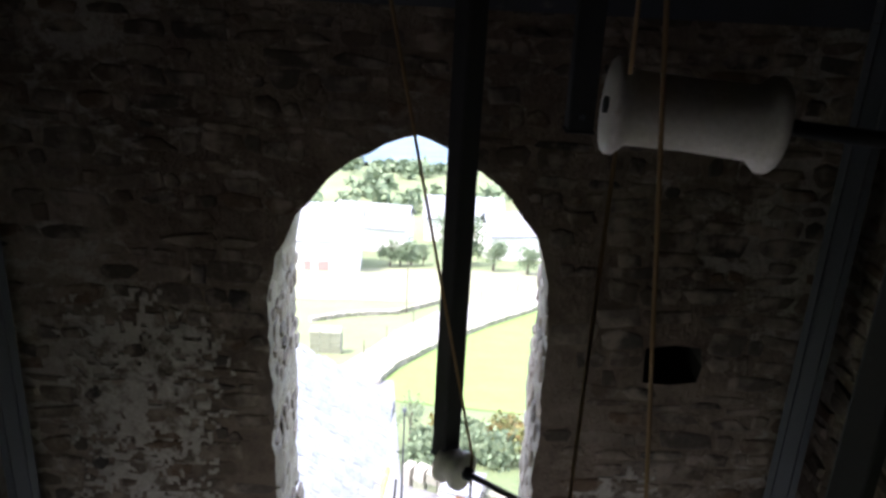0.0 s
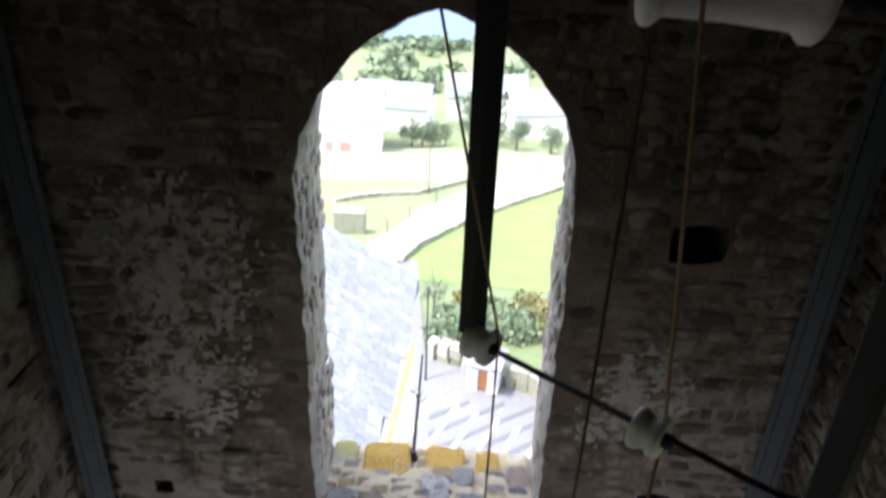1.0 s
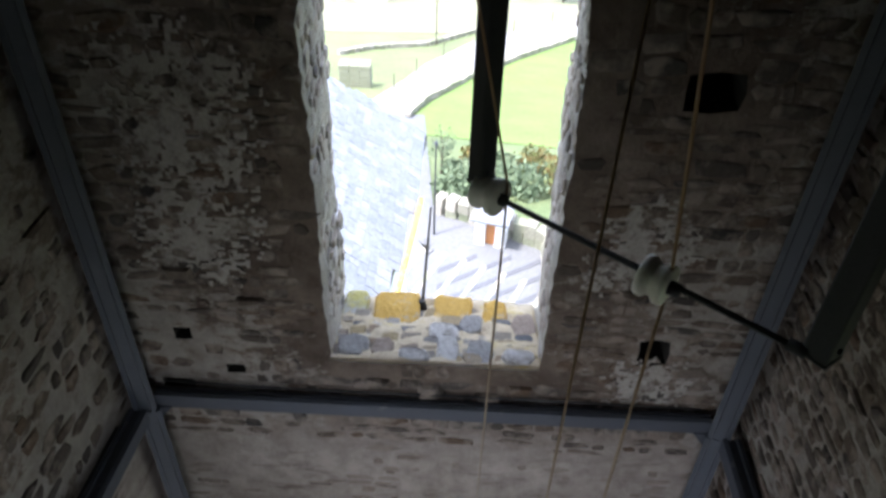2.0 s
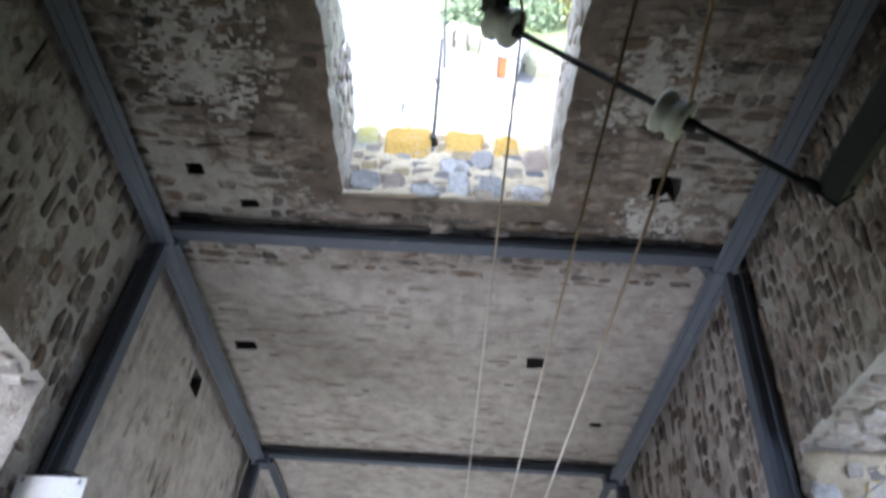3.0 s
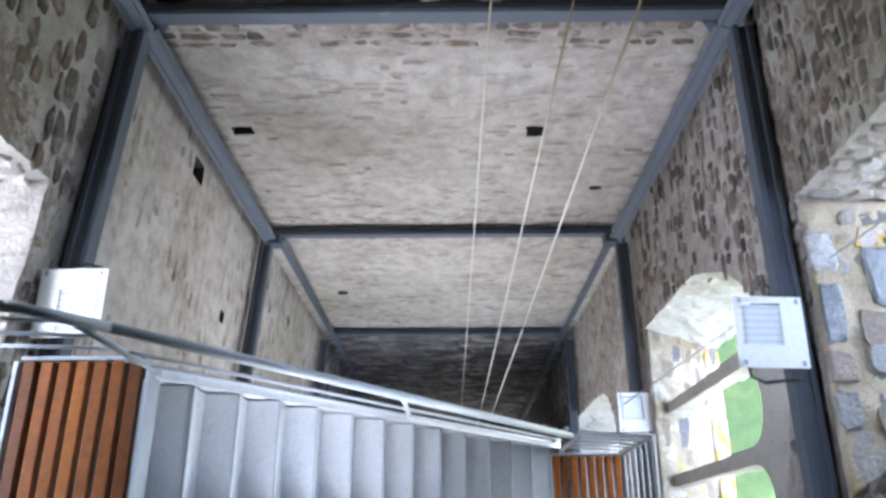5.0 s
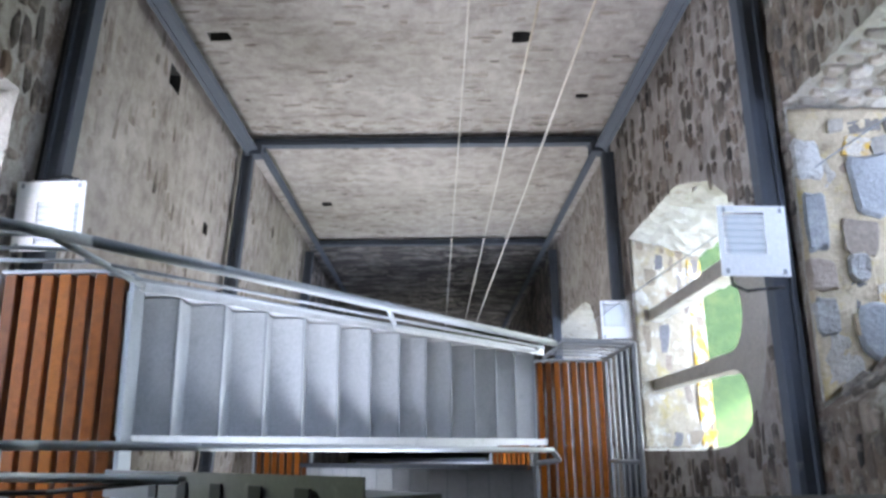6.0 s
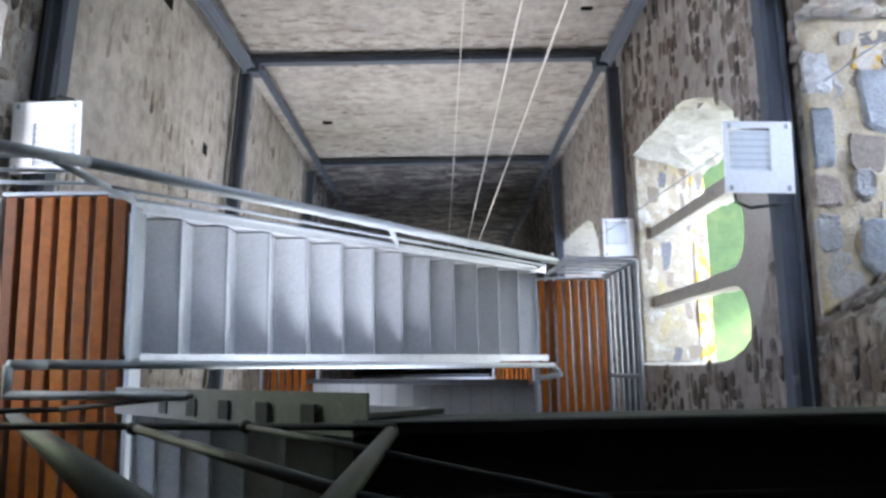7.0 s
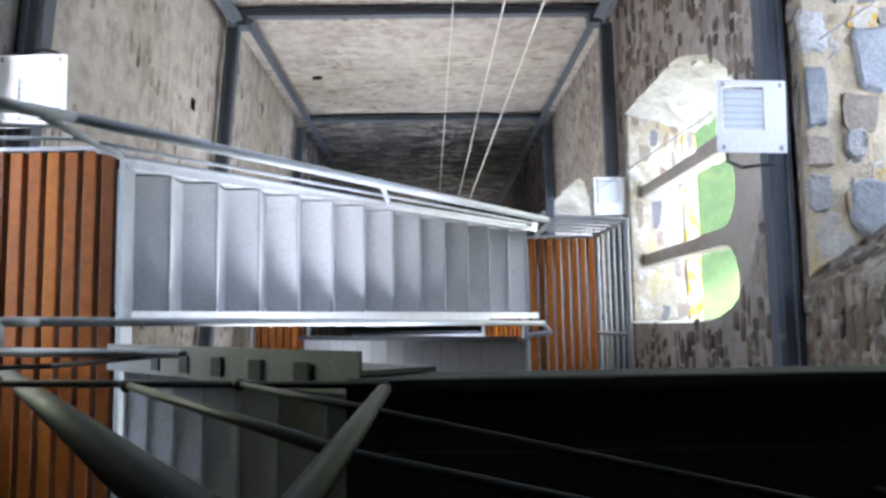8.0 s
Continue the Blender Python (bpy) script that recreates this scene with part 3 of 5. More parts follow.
def landing(x0, x1, y0, y1, z, n, label):
    """A landing of separate slats that run across, on a steel edge frame."""
    ld = thing("stair_landing", label, "landing", "stair landings", ((x0 + x1) / 2, (y0 + y1) / 2, z))
    pitch = (x1 - x0) / n
    w = pitch * 0.68
    for k in range(n):
        key = (round(w, 3), round(y1 - y0, 2))
        if key not in SLAT_MESH:
            bm = bmesh.new()
            box(bm, (-w / 2, -(y1 - y0) / 2, -0.10), (w / 2, (y1 - y0) / 2, 0), bevel=0.004)
            SLAT_MESH[key] = mesh_of("slat", bm, SLAT)
        ob = new("slat", SLAT_MESH[key])
        ob.parent = ld
        ob.location = (x0 + pitch * (k + 0.5) - (x0 + x1) / 2, random.uniform(-0.004, 0.004), random.uniform(-0.002, 0.002))
    for a, b in (((x0 - 0.03, y0, z - 0.13), (x0 - 0.01, y1, z + 0.002)), ((x1 + 0.01, y0, z - 0.13), (x1 + 0.03, y1, z + 0.002)), ((x0, y1 + 0.005, z - 0.13), (x1, y1 + 0.02, z + 0.006))):
        bm = bmesh.new()
        box(bm, a, b, bevel=0.003)
        under(ld, "edge_channel", bm, RAIL)
    return ld


Y_FAR, Y_NEAR = 0.735, 0.085
XE = XS + RUN * NSTEP
for level in range(2):
    dz = -level * RISE * NSTEP * 2
    zl, zr = ZL + dz, ZL + dz - RISE * NSTEP
    flight(Y_NEAR, Y_FAR, XS, zl, 1, NSTEP, "light grey painted steel stair flight with plate treads")
    flight(-0.70, -0.09, XE, zr, -1, NSTEP, "light grey painted steel stair flight with plate treads", STEEL)
    landing(-1.885, XS, -0.74, 0.79, zl, 7, "orange-brown varnished wooden slat landing in a grey steel frame")
    landing(XE + 0.02, XE + 0.525, -0.74, 0.66, zr, 8, "orange-brown varnished wooden slat landing in a grey steel frame")

# flight up to the viewing platform
NUP, XU, ZP = 7, -0.10, -1.78
up = flight(-0.70, -0.075, XU, ZP, -1, NUP, "light grey steel stair flight with dark stringers up to the platform", STEEL_MID)
# added dark plates stand in for the shaded notches along the stringer
for k in range(5):
    bm = bmesh.new()
    x, z = XU - RUN * (k + 0.9), ZP - RISE * (k + 0.9) - 0.09
    prism(bm, [(-0.040, 0.112), (0.015, 0.112), (0.015, 0.1185), (-0.040, 0.1185)], (x + 0.022, -0.07, z + 0.027), (x - 0.022, -0.07, z - 0.027), (0, 0, 1))
    under(up, "notch_plate", bm, STEEL_DK, "dark plate standing in for a shaded notch in the stringer")


def handrail(name_label, build):
    hr = thing("handrail", name_label, "handrail", "stair handrails", (0, 0, ZL))
    build(hr)
    return hr


def slope(x, h):
    """Height h above the nosing line of the long flight at x."""
    return ZL - (x - XS0) * RISE / RUN + h


def far_rail(hr):
    zt, ze = slope(-1.33, 0.92), slope(0.76, 0.86)
    rails(hr, [(-2.0, 0.80, zt + 0.06), (-1.45, 0.76, zt + 0.05), (-1.2, 0.745, slope(-1.2, 0.92)), (0.76, 0.70, ze)], 0.021, RAIL, "top_rail")
    for h in (0.30, 0.50, 0.70):
        rails(hr, [(-2.0, 0.79, ZL + h), (XS - 0.02, 0.77, ZL + h)], 0.008, RAIL, "thin_rail")
    for h in (0.25, 0.48):
        rails(hr, [(XS, 0.745, slope(XS, h)), (0.74, 0.72, slope(0.74, h))], 0.008, RAIL, "thin_rail")
    for x in (-1.28, -0.25, 0.72):
        rails(hr, [(x, 0.745, slope(x, -0.1)), (x, 0.735, slope(x, 0.9))], 0.014, RAIL, "post")


handrail("grey painted tube handrail on the wall side of the flight", far_rail)


def near_rail(hr):
    xa, xb = -1.315, 0.70
    rails(hr, [(xa, 0.06, ZL + 0.9), (xa + 0.07, 0.06, slope(xa + 0.07, 0.98)), (xb, 0.03, slope(xb, 0.88)), (xb + 0.04, -0.03, slope(xb, 0.88)), (xb - 0.1, -0.05, slope(xb, 0.88) - 0.02)], 0.016, RAIL, "top_rail")
    rails(hr, [(xa, 0.06, ZL + 0.9), (xa, -0.03, ZL + 0.9), (-0.77, -0.045, ZL + 0.9)], 0.014, RAIL, "return_bend")
    rails(hr, [(-0.75, -0.042, ZL + 0.9), (-1.15, -0.075, ZL + 0.9), (-1.9, -0.085, ZL + 0.9)], 0.008, RAIL_DK, "thin_rail")


handrail("grey painted tube handrail at the stair well", near_rail)


def right_guard(hr):
    zr = ZL - RISE * NSTEP
    x = XE + 0.54
    rails(hr, [(0.80, 0.70, zr + 0.86), (x, 0.68, zr + 0.86), (x, -0.74, zr + 0.86)], 0.017, RAIL, "top_rail")
    for h in (0.18, 0.35, 0.52, 0.68):
        rails(hr, [(0.80, 0.70, zr + h), (x, 0.68, zr + h), (x, -0.74, zr + h)], 0.008, RAIL, "thin_rail")
    for p in ((0.80, 0.70), (x, 0.68), (x, -0.05), (x, -0.72)):
        rails(hr, [(*p, zr - 0.1), (*p, zr + 0.86)], 0.014, RAIL, "post")


handrail("grey painted tube guard rail round the lower landing", right_guard)


def up_rail(hr):
    rails(hr, [(-1.74, -0.13, -3.218), (-0.112, -0.108, -0.505)], 0.025, RAIL_DK, "top_rail")
    rails(hr, [(-0.655, -0.088, -1.715), (-0.112, -0.108, -0.93)], 0.009, RAIL_DK, "thin_rail")
    rails(hr, [(-0.42, -0.088, -1.715), (-0.112, -0.108, -1.36)], 0.007, RAIL_DK, "thin_rail")
    rails(hr, [(-1.15, -0.075, -1.72), (-0.10, -0.095, -1.72)], 0.008, RAIL_DK, "tie_bar")
    rails(hr, [(-0.112, -0.108, ZP - 0.1), (-0.112, -0.108, -0.42)], 0.016, RAIL_DK, "post")
    for x in (-0.60, -0.36):
        bm = bmesh.new()
        bmesh.ops.create_icosphere(bm, subdivisions=2, radius=0.015, matrix=Matrix.Translation((x - 0.06, -0.088, -1.715)))
        under(hr, "clamp", bm, RAIL_DK, "", True)


handrail("dark grey tube handrail of the flight up to the platform", up_rail)

# platform under the viewpoint
pf = thing("viewing_platform", "dark boarded platform with a dark steel edge beam", "platform", at=(0.8, -0.4, ZP))
bm = bmesh.new()
box(bm, (-0.20, -0.115, ZP - 0.2), (1.60, -0.085, ZP + 0.02), bevel=0.004)
under(pf, "edge_beam", bm, EDGE_WORN)
for k in range(5):
    bm = bmesh.new()
    box(bm, (-0.20, -0.118 - k * 0.132 - 0.129, ZP - 0.03), (1.60, -0.118 - k * 0.132, ZP), bevel=0.003)
    under(pf, "board", bm, PLANK_DK)
gr = thing("platform_guard", "dark grey tube guard rail along the platform edge", "guard rail", at=(0, -0.11, ZP))
for h in (-0.93, -1.36):
    rails(gr, [(-0.112, -0.108, h), (0.98, -0.35, h)], 0.006, STEEL_DK, "thin_rail")
rails(gr, [(0.98, -0.35, ZP - 0.02), (0.98, -0.35, -0.60)], 0.012, RAIL_DK, "post")


# ---- pulleys, hangers, drum, ropes ----
def hanger(x, y, z0, z1, w, label, rz=0.0):
    bm = bmesh.new()
    m = pose(x, y, 0, 0, 0, rz)
    box(bm, (-w / 2, -w / 2, z0), (w / 2, w / 2, z1), m, 0.006)
    hb = thing("hanger_bar", label, "steel bar", "pulley hangers", (x, y, z0))
    under(hb, "bar", bm, STEEL_DK)
    bm = bmesh.new()
    box(bm, (-w / 2 - 0.004, -w / 2 - 0.004, z0 - 0.006), (w / 2 + 0.004, w / 2 + 0.004, z0 + 0.002), m, 0.002)
    under(hb, "end_plate", bm, STEEL_DK)
    bm = bmesh.new()
    tube(bm, m @ Vector((0, -w / 2 - 0.012, z0 + 0.05)), m @ Vector((0, w / 2 + 0.012, z0 + 0.05)), 0.011, 6)
    under(hb, "bolt", bm, STEEL)
    return hb


P1, P2, P3 = Vector((0.118, 2.3, -1.63)), Vector((0.657, 1.887, -1.65)), Vector((1.09, 1.575, -1.66))
AX = (P3 - P1).normalized()
hanger(0.085, 2.34, -1.60, Z1 - 0.16, 0.075, "dark steel hanger bar holding the pulley rod", 38)
hanger(1.10, 1.605, -1.665, Z1 - 0.16, 0.085, "dark steel hanger bar at the rod's end", 38)
hanger(0.465, 2.5, -0.43, Z1 - 0.16, 0.085, "dark steel bar hanging from the belfry ceiling", 0)
bm = bmesh.new()
tube(bm, P1 - AX * 0.06, P3 + AX * 0.03, 0.0115, 12)
tube(bm, P1 + AX * 0.045, P1 + AX * 0.075, 0.024, 6)
tube(bm, P2 + AX * 0.045, P2 + AX * 0.085, 0.026, 6)
tube(bm, P3 - AX * 0.10, P3 - AX * 0.04, 0.022, 10)
tagged(part("pulley_rod", bm, STEEL_DK, None, "", True), "dark steel rod carrying two rope pulleys", "rod")


def lathe(bm, prof, m, n=28):
    """A turned body: (radius, along) pairs round the local Z."""
    rings = [[bm.verts.new(m @ Vector((r * math.cos(2 * math.pi * i / n), r * math.sin(2 * math.pi * i / n), z))) for i in range(n)] for r, z in prof]
    for a, b in zip(rings, rings[1:]):
        for i in range(n):
            bm.faces.new((a[i], a[(i + 1) % n], b[(i + 1) % n], b[i]))
    bm.faces.new(rings[0])
    bm.faces.new(list(reversed(rings[-1])))
    return bm


for p in (P1, P2):
    m = Matrix.Translation(p) @ AX.to_track_quat("Z", "Y").to_matrix().to_4x4()
    bm = lathe(bmesh.new(), [(0.03, -0.05), (0.068, -0.05), (0.072, -0.044), (0.072, -0.022), (0.058, -0.006), (0.058, 0.006), (0.072, 0.022), (0.072, 0.044), (0.068, 0.05), (0.03, 0.05)], m)
    tagged(part("rope_pulley", bm, NYLON, None, "", True), "white nylon grooved rope pulley on a steel rod", "pulley", "rope pulleys")
DL, DR = Vector((0.405, 1.80, -0.235)), Vector((0.80, 1.78, -0.262))
dm = Matrix.Translation((DL + DR) / 2) @ (DR - DL).to_track_quat("Z", "Y").to_matrix().to_4x4()
hl = (DR - DL).length / 2
bm = lathe(bmesh.new(), [(0.05, -hl), (0.108, -hl), (0.115, -hl + 0.008), (0.115, -hl + 0.024), (0.105, -hl + 0.035), (0.09, -hl + 0.05), (0.086, 0), (0.09, hl - 0.05), (0.105, hl - 0.035), (0.115, hl - 0.024), (0.115, hl - 0.008), (0.108, hl), (0.05, hl)], dm, 40)
dr = tagged(part("rope_drum", bm, NYLON, None, "", True), "white nylon rope drum with rust-stained flanges", "drum")
bm = bmesh.new()
tube(bm, dm @ Vector((0, 0, -hl - 0.01)), dm @ Vector((0, 0, hl + 0.3)), 0.02, 12)
part("axle", bm, STEEL_DK, dr, "dark steel axle", True)


def rope(pts, r, material, label):
    bm = polytube(bmesh.new(), pts, r, 8)
    return tagged(part("bell_rope", bm, material, None, "", True), label, "rope", "bell ropes")


ZFL = Z0 + 0.25
rope([(-0.44, 2.01, 1.4), (0.178, 2.29, -1.57), (0.182, 2.29, -1.70), (0.145, 2.31, ZFL)], 0.0052, ROPE, "pale bell rope over a nylon pulley down the tower shaft")
rope([(0.435, 1.79, -0.33), (0.43, 2.12, ZFL)], 0.0052, ROPE, "pale bell rope hanging from the drum down the shaft")
rope([(0.40, 1.68, 1.4), (0.425, 1.70, -0.15)], 0.0052, ROPE, "tan bell rope running up from the drum")
rope([(0.25, 1.37, 1.4), (0.69, 1.86, -1.57), (0.695, 1.865, -1.72), (0.50, 1.92, ZFL)], 0.006, ROPE, "tan bell rope over a nylon pulley down the shaft")


# ---- floodlights ----
def floodlight(x, y, z, rz, tilt, label):
    fl = thing("floodlight", label, "floodlight", "shaft floodlights", (x, y, z))
    m = pose(x, y, z, 0, tilt, rz)
    W, D, T = 0.325, 0.345, 0.075
    bm = bmesh.new()
    box(bm, (-W / 2 + 0.035, -D / 2 + 0.035, -T), (W / 2 - 0.035, D / 2 - 0.035, -0.012), m, 0.012)
    body = under(fl, "body", bm, LAMP_WHITE)
    bm = bmesh.new()
    ox0, ox1, oy0, oy1 = -W / 2 + 0.022, 0.06, -D / 2 + 0.105, D / 2 - 0.03
    for a, b in (((-W / 2, -D / 2), (W / 2, oy0)), ((-W / 2, oy1), (W / 2, D / 2)), ((-W / 2, oy0), (ox0, oy1)), ((ox1, oy0), (W / 2, oy1))):
        box(bm, (*a, -0.011), (*b, 0.0), m)
    under(fl, "front_frame", bm, LAMP_WHITE)
    bm = bmesh.new()
    box(bm, (ox0 + 0.002, oy0 + 0.002, -0.009), (ox1 - 0.002, oy1 - 0.002, -0.005), m)
    g = under(fl, "glass", bm, GLASS, "clear glass front")
    g.visible_shadow = False
    for k in range(6):
        bm = bmesh.new()
        yy = oy0 + (oy1 - oy0) * (k + 0.6) / 6.4
        box(bm, (ox0 + 0.004, yy, -0.0118), (ox1 - 0.004, yy + 0.004, -0.0098), m)
        under(fl, "louvre", bm, LOUVRE)
    for sx, sy in ((-1, -1), (1, -1), (-1, 1), (1, 1)):
        bm = bmesh.new()
        box(bm, (sx * 0.135 - 0.008, sy * 0.15 - 0.012, 0.0005), (sx * 0.135 + 0.008, sy * 0.15 + 0.012, 0.006), m, 0.002)
        under(fl, "clip", bm, RAIL)
    bm = bmesh.new()
    box(bm, (-0.03, -0.02, -T - 0.10), (0.03, 0.02, -T), m, 0.003)
    under(fl, "bracket", bm, STEEL)
    bm = bmesh.new()
    polytube(bm, [m @ Vector(p) for p in ((-0.10, -D / 2 + 0.03, -0.06), (-0.09, -D / 2 - 0.03, -0.07), (-0.02, -D / 2 - 0.055, -0.08), (0.08, -D / 2 - 0.04, -0.09), (0.17, -D / 2 - 0.03, -0.10))], 0.008, 8)
    under(fl, "cable", bm, BLACK, "black supply cable", True)
    return fl


floodlight(-1.85, 1.137, -3.55, 180.5, 0, "white floodlight facing up on the steel frame")
floodlight(1.505, 0.98, -3.55, -1.5, 0, "white floodlight facing up on the steel frame")
floodlight(1.635, 1.16, -6.9, 0, 0, "white floodlight facing up on the lower steel frame")
bm = bmesh.new()
polytube(bm, [(1.36, 1.12, -6.85), (2.01, 1.43, -2.6)], 0.004, 6)
tagged(part("stay_wire", bm, RAIL, None, "", True), "thin grey wire stretched past the floodlight", "wire")

# ---- three-light window with stone columns in the lower right opening ----
XT0, XT1 = 1.90, 2.06
LIGHTS = [(0.03, 0.52), (0.63, 1.14), (1.25, 1.86)]
bm = bmesh.new()
tr_loop = [(-0.05, -5.45), (-0.05, -5.0)] + [(0.95 - math.copysign(abs(math.cos(math.pi * i / 16)) ** 0.7, math.cos(math.pi * i / 16)), -5.0 + 0.95 * math.sin(math.pi * i / 16) ** 0.8) for i in range(1, 16)] + [(1.95, -5.0), (1.95, -5.45)]
low = []
for a, b in reversed(LIGHTS):
    c, r = (a + b) / 2, (b - a) / 2
    low += [(c + r * math.cos(math.pi * i / 10), -5.02 + r * math.sin(math.pi * i / 10)) for i in range(11)]
    low = low[:-11] + [(b, -5.45)] + low[-11:] + [(a, -5.45)]
outline = tr_loop + [p for p in low]
vs = [bm.verts.new((XT0, y, z)) for y, z in outline]
es = [bm.edges.new((vs[i], vs[(i + 1) % len(vs)])) for i in range(len(vs))]
bmesh.ops.triangle_fill(bm, use_beauty=True, use_dissolve=False, edges=es)
r = bmesh.ops.extrude_face_region(bm, geom=list(bm.faces))
bmesh.ops.translate(bm, vec=(XT1 - XT0, 0, 0), verts=[g for g in r["geom"] if isinstance(g, bmesh.types.BMVert)])
tw = part("window_tracery", bm, RENDER)
tagged(tw, "plastered stone head of a three-light window", "window", kind="structure")
for y in (0.575, 1.195):
    bm = bmesh.new()
    box(bm, (XT0 + 0.01, y - 0.052, -7.04), (XT1 - 0.02, y + 0.052, -5.44), bevel=0.008)
    part("column", bm, RENDER, tw, "square plastered stone column")


# ---- outside ----
def strip(name, pts_l, pts_r, material, label, category, lift=0.06, thick=0.12):
    """A ribbon laid on the hillside between two edges."""
    bm = bmesh.new()
    rows = []
    n = 14
    for (a, b), (c, d) in zip(zip(pts_l, pts_l[1:]), zip(pts_r, pts_r[1:])):
        for i in range(n):
            f = i / n
            p = [a[k] + (b[k] - a[k]) * f for k in (0, 1)]
            q = [c[k] + (d[k] - c[k]) * f for k in (0, 1)]
            rows.append((p, q))
    rows.append((pts_l[-1], pts_r[-1]))
    prev = None
    for p, q in rows:
        cols = []
        for j in range(7):
            x, y = p[0] + (q[0] - p[0]) * j / 6, p[1] + (q[1] - p[1]) * j / 6
            cols.append(bm.verts.new((x, y, gz(y) + lift)))
        if prev:
            for j in range(6):
                bm.faces.new((prev[j], prev[j + 1], cols[j + 1], cols[j]))
        prev = cols
    r = bmesh.ops.extrude_face_region(bm, geom=list(bm.faces))
    bmesh.ops.translate(bm, vec=(0, 0, -thick), verts=[g for g in r["geom"] if isinstance(g, bmesh.types.BMVert)])
    return tagged(part(name, bm, material), label, category, kind="structure")


bm = bmesh.new()
ys = [-3000, -400, -60, -10, 3, 10, 18, 25, 32, 40, 50, 65, 80, 95, 120, 160, 220, 300, 400, 550, 700, 1000, 1500, 2000, 2600, 3500]
xs = [-3500, -1500, -700, -350, -180, -90, -45, -20, 0, 20, 45, 90, 180, 350, 700, 1500, 3500]
grid = [[bm.verts.new((x, y, gz(y) + (0 if abs(x) < 60 or y < 3 else 6 * noise.noise(Vector((x * 0.004, y * 0.004, 3)))))) for x in xs] for y in ys]
for ra, rb in zip(grid, grid[1:]):
    for i in range(len(xs) - 1):
        bm.faces.new((ra[i], ra[i + 1], rb[i + 1], rb[i]))
tagged(part("ground", bm, GRASS), "green meadow hillside falling to a valley", "ground", kind="structure")

strip("lawn", [(2.6, -6), (2.6, 10)], [(14, -6), (14, 10)], LAWN, "short bright green lawn beside the tower", "lawn", 0.05)
strip("lawn", [(-2.2, 37), (-3.0, 41), (0.3, 51), (9.4, 67), (30, 80)], [(14, 34), (16, 40), (20, 46), (30, 56), (50, 62)], FIELD, "bright green field below the road", "field", 0.05)
strip("meadow", [(-40, 62), (-40, 80)], [(40, 72), (40, 93)], DRY, "dry yellowish meadow below the village", "field", 0.05)
strip("road", [(-6.5, 41), (-5.5, 45), (-2.9, 55), (0.7, 63.5), (10.3, 76), (34, 92)], [(-3.2, 40.5), (-2.4, 44.6), (0.1, 51), (4.2, 58), (13.5, 72), (40, 88)], ROADM, "pale concrete lane curving up to the village", "road", 0.10)
strip("pavement", [(-9, 4.5), (-9, 24), (-9, 27), (-9, 41)], [(3.8, 4.5), (3.7, 23.2), (-1.0, 26.4), (-2.2, 41)], YARD, "grey concrete yard below the tower", "pavement", 0.08)


# dark bands stand in for the diagonal shadow stripes on the yard
for k in range(7):
    y = 16.5 + 0.9 * k
    run = min(4.0, (22.9 - y) / 0.68)
    strip("shadow_band", [(-0.6, y), (-0.6 + run, y + 0.68 * run)], [(-0.6, y - 0.24), (-0.6 + run, y - 0.24 + 0.68 * run)], SHADOW_BAND, "dark band drawing a shadow line across the concrete yard", "paving band", 0.10, 0.14)
strip("gravel_yard", [(-26, -24), (-26, 4.4)], [(-2.95, -24), (-2.95, 4.4)], GRAVEL, "unseen dark gravel yard round the foot of the tower", "pavement", 0.06)
strip("gravel_yard", [(-2.9, -24), (-2.9, -6.1)], [(14, -24), (14, -6.1)], GRAVEL, "unseen dark gravel yard round the foot of the tower", "pavement", 0.06)


def clump(bm, c, r, n, size, rnd, flat=0.8):
    """Many small leaf quads through an uneven crown."""
    for _ in range(n):
        d = Vector((rnd.gauss(0, 1), rnd.gauss(0, 1), rnd.gauss(0, 1))).normalized()
        k = (0.75 + 0.45 * noise.noise(d * 2.1 + Vector(c) * 0.37)) * (rnd.random() ** 0.35)
        p = Vector(c) + Vector((d.x * r, d.y * r, d.z * r * flat)) * k
        a = Vector((rnd.uniform(-1, 1), rnd.uniform(-1, 1), rnd.uniform(-1, 1))).normalized()
        b = a.cross(Vector((rnd.uniform(-1, 1), rnd.uniform(-1, 1), 0.3))).normalized()
        s = size * rnd.uniform(0.6, 1.4)
        vs = [bm.verts.new(p + a * s * i + b * s * 0.6 * j) for i, j in ((-1, 0), (0, -1), (1, 0), (0, 1))]
        bm.faces.new(vs)


def tree(x, y, h, r, seed, label, group, n=420, material=None):
    rnd = random.Random(seed)
    z = gz(y)
    t = thing("tree", label, "tree", group, (x, y, z))
    bm = bmesh.new()
    tube(bm, (x, y, z - 0.3), (x + 0.1, y, z + h * 0.55), r * 0.11, 8, r * 0.05)
    for k in range(4):
        a = rnd.uniform(0, 6.28)
        tube(bm, (x + 0.05, y, z + h * (0.35 + 0.06 * k)), (x + math.cos(a) * r * 0.6, y + math.sin(a) * r * 0.6, z + h * (0.6 + 0.07 * k)), r * 0.045, 6, r * 0.015)
    under(t, "trunk", bm, BARK)
    bm = bmesh.new()
    for k in range(8):
        a = rnd.uniform(0, 6.28)
        clump(bm, (x + math.cos(a) * r * 0.45, y + math.sin(a) * r * 0.45, z + h * rnd.uniform(0.26, 0.72)), r * 0.78, n // 6, r * 0.085, rnd)
    under(t, "crown", bm, material or LEAF)
    return t


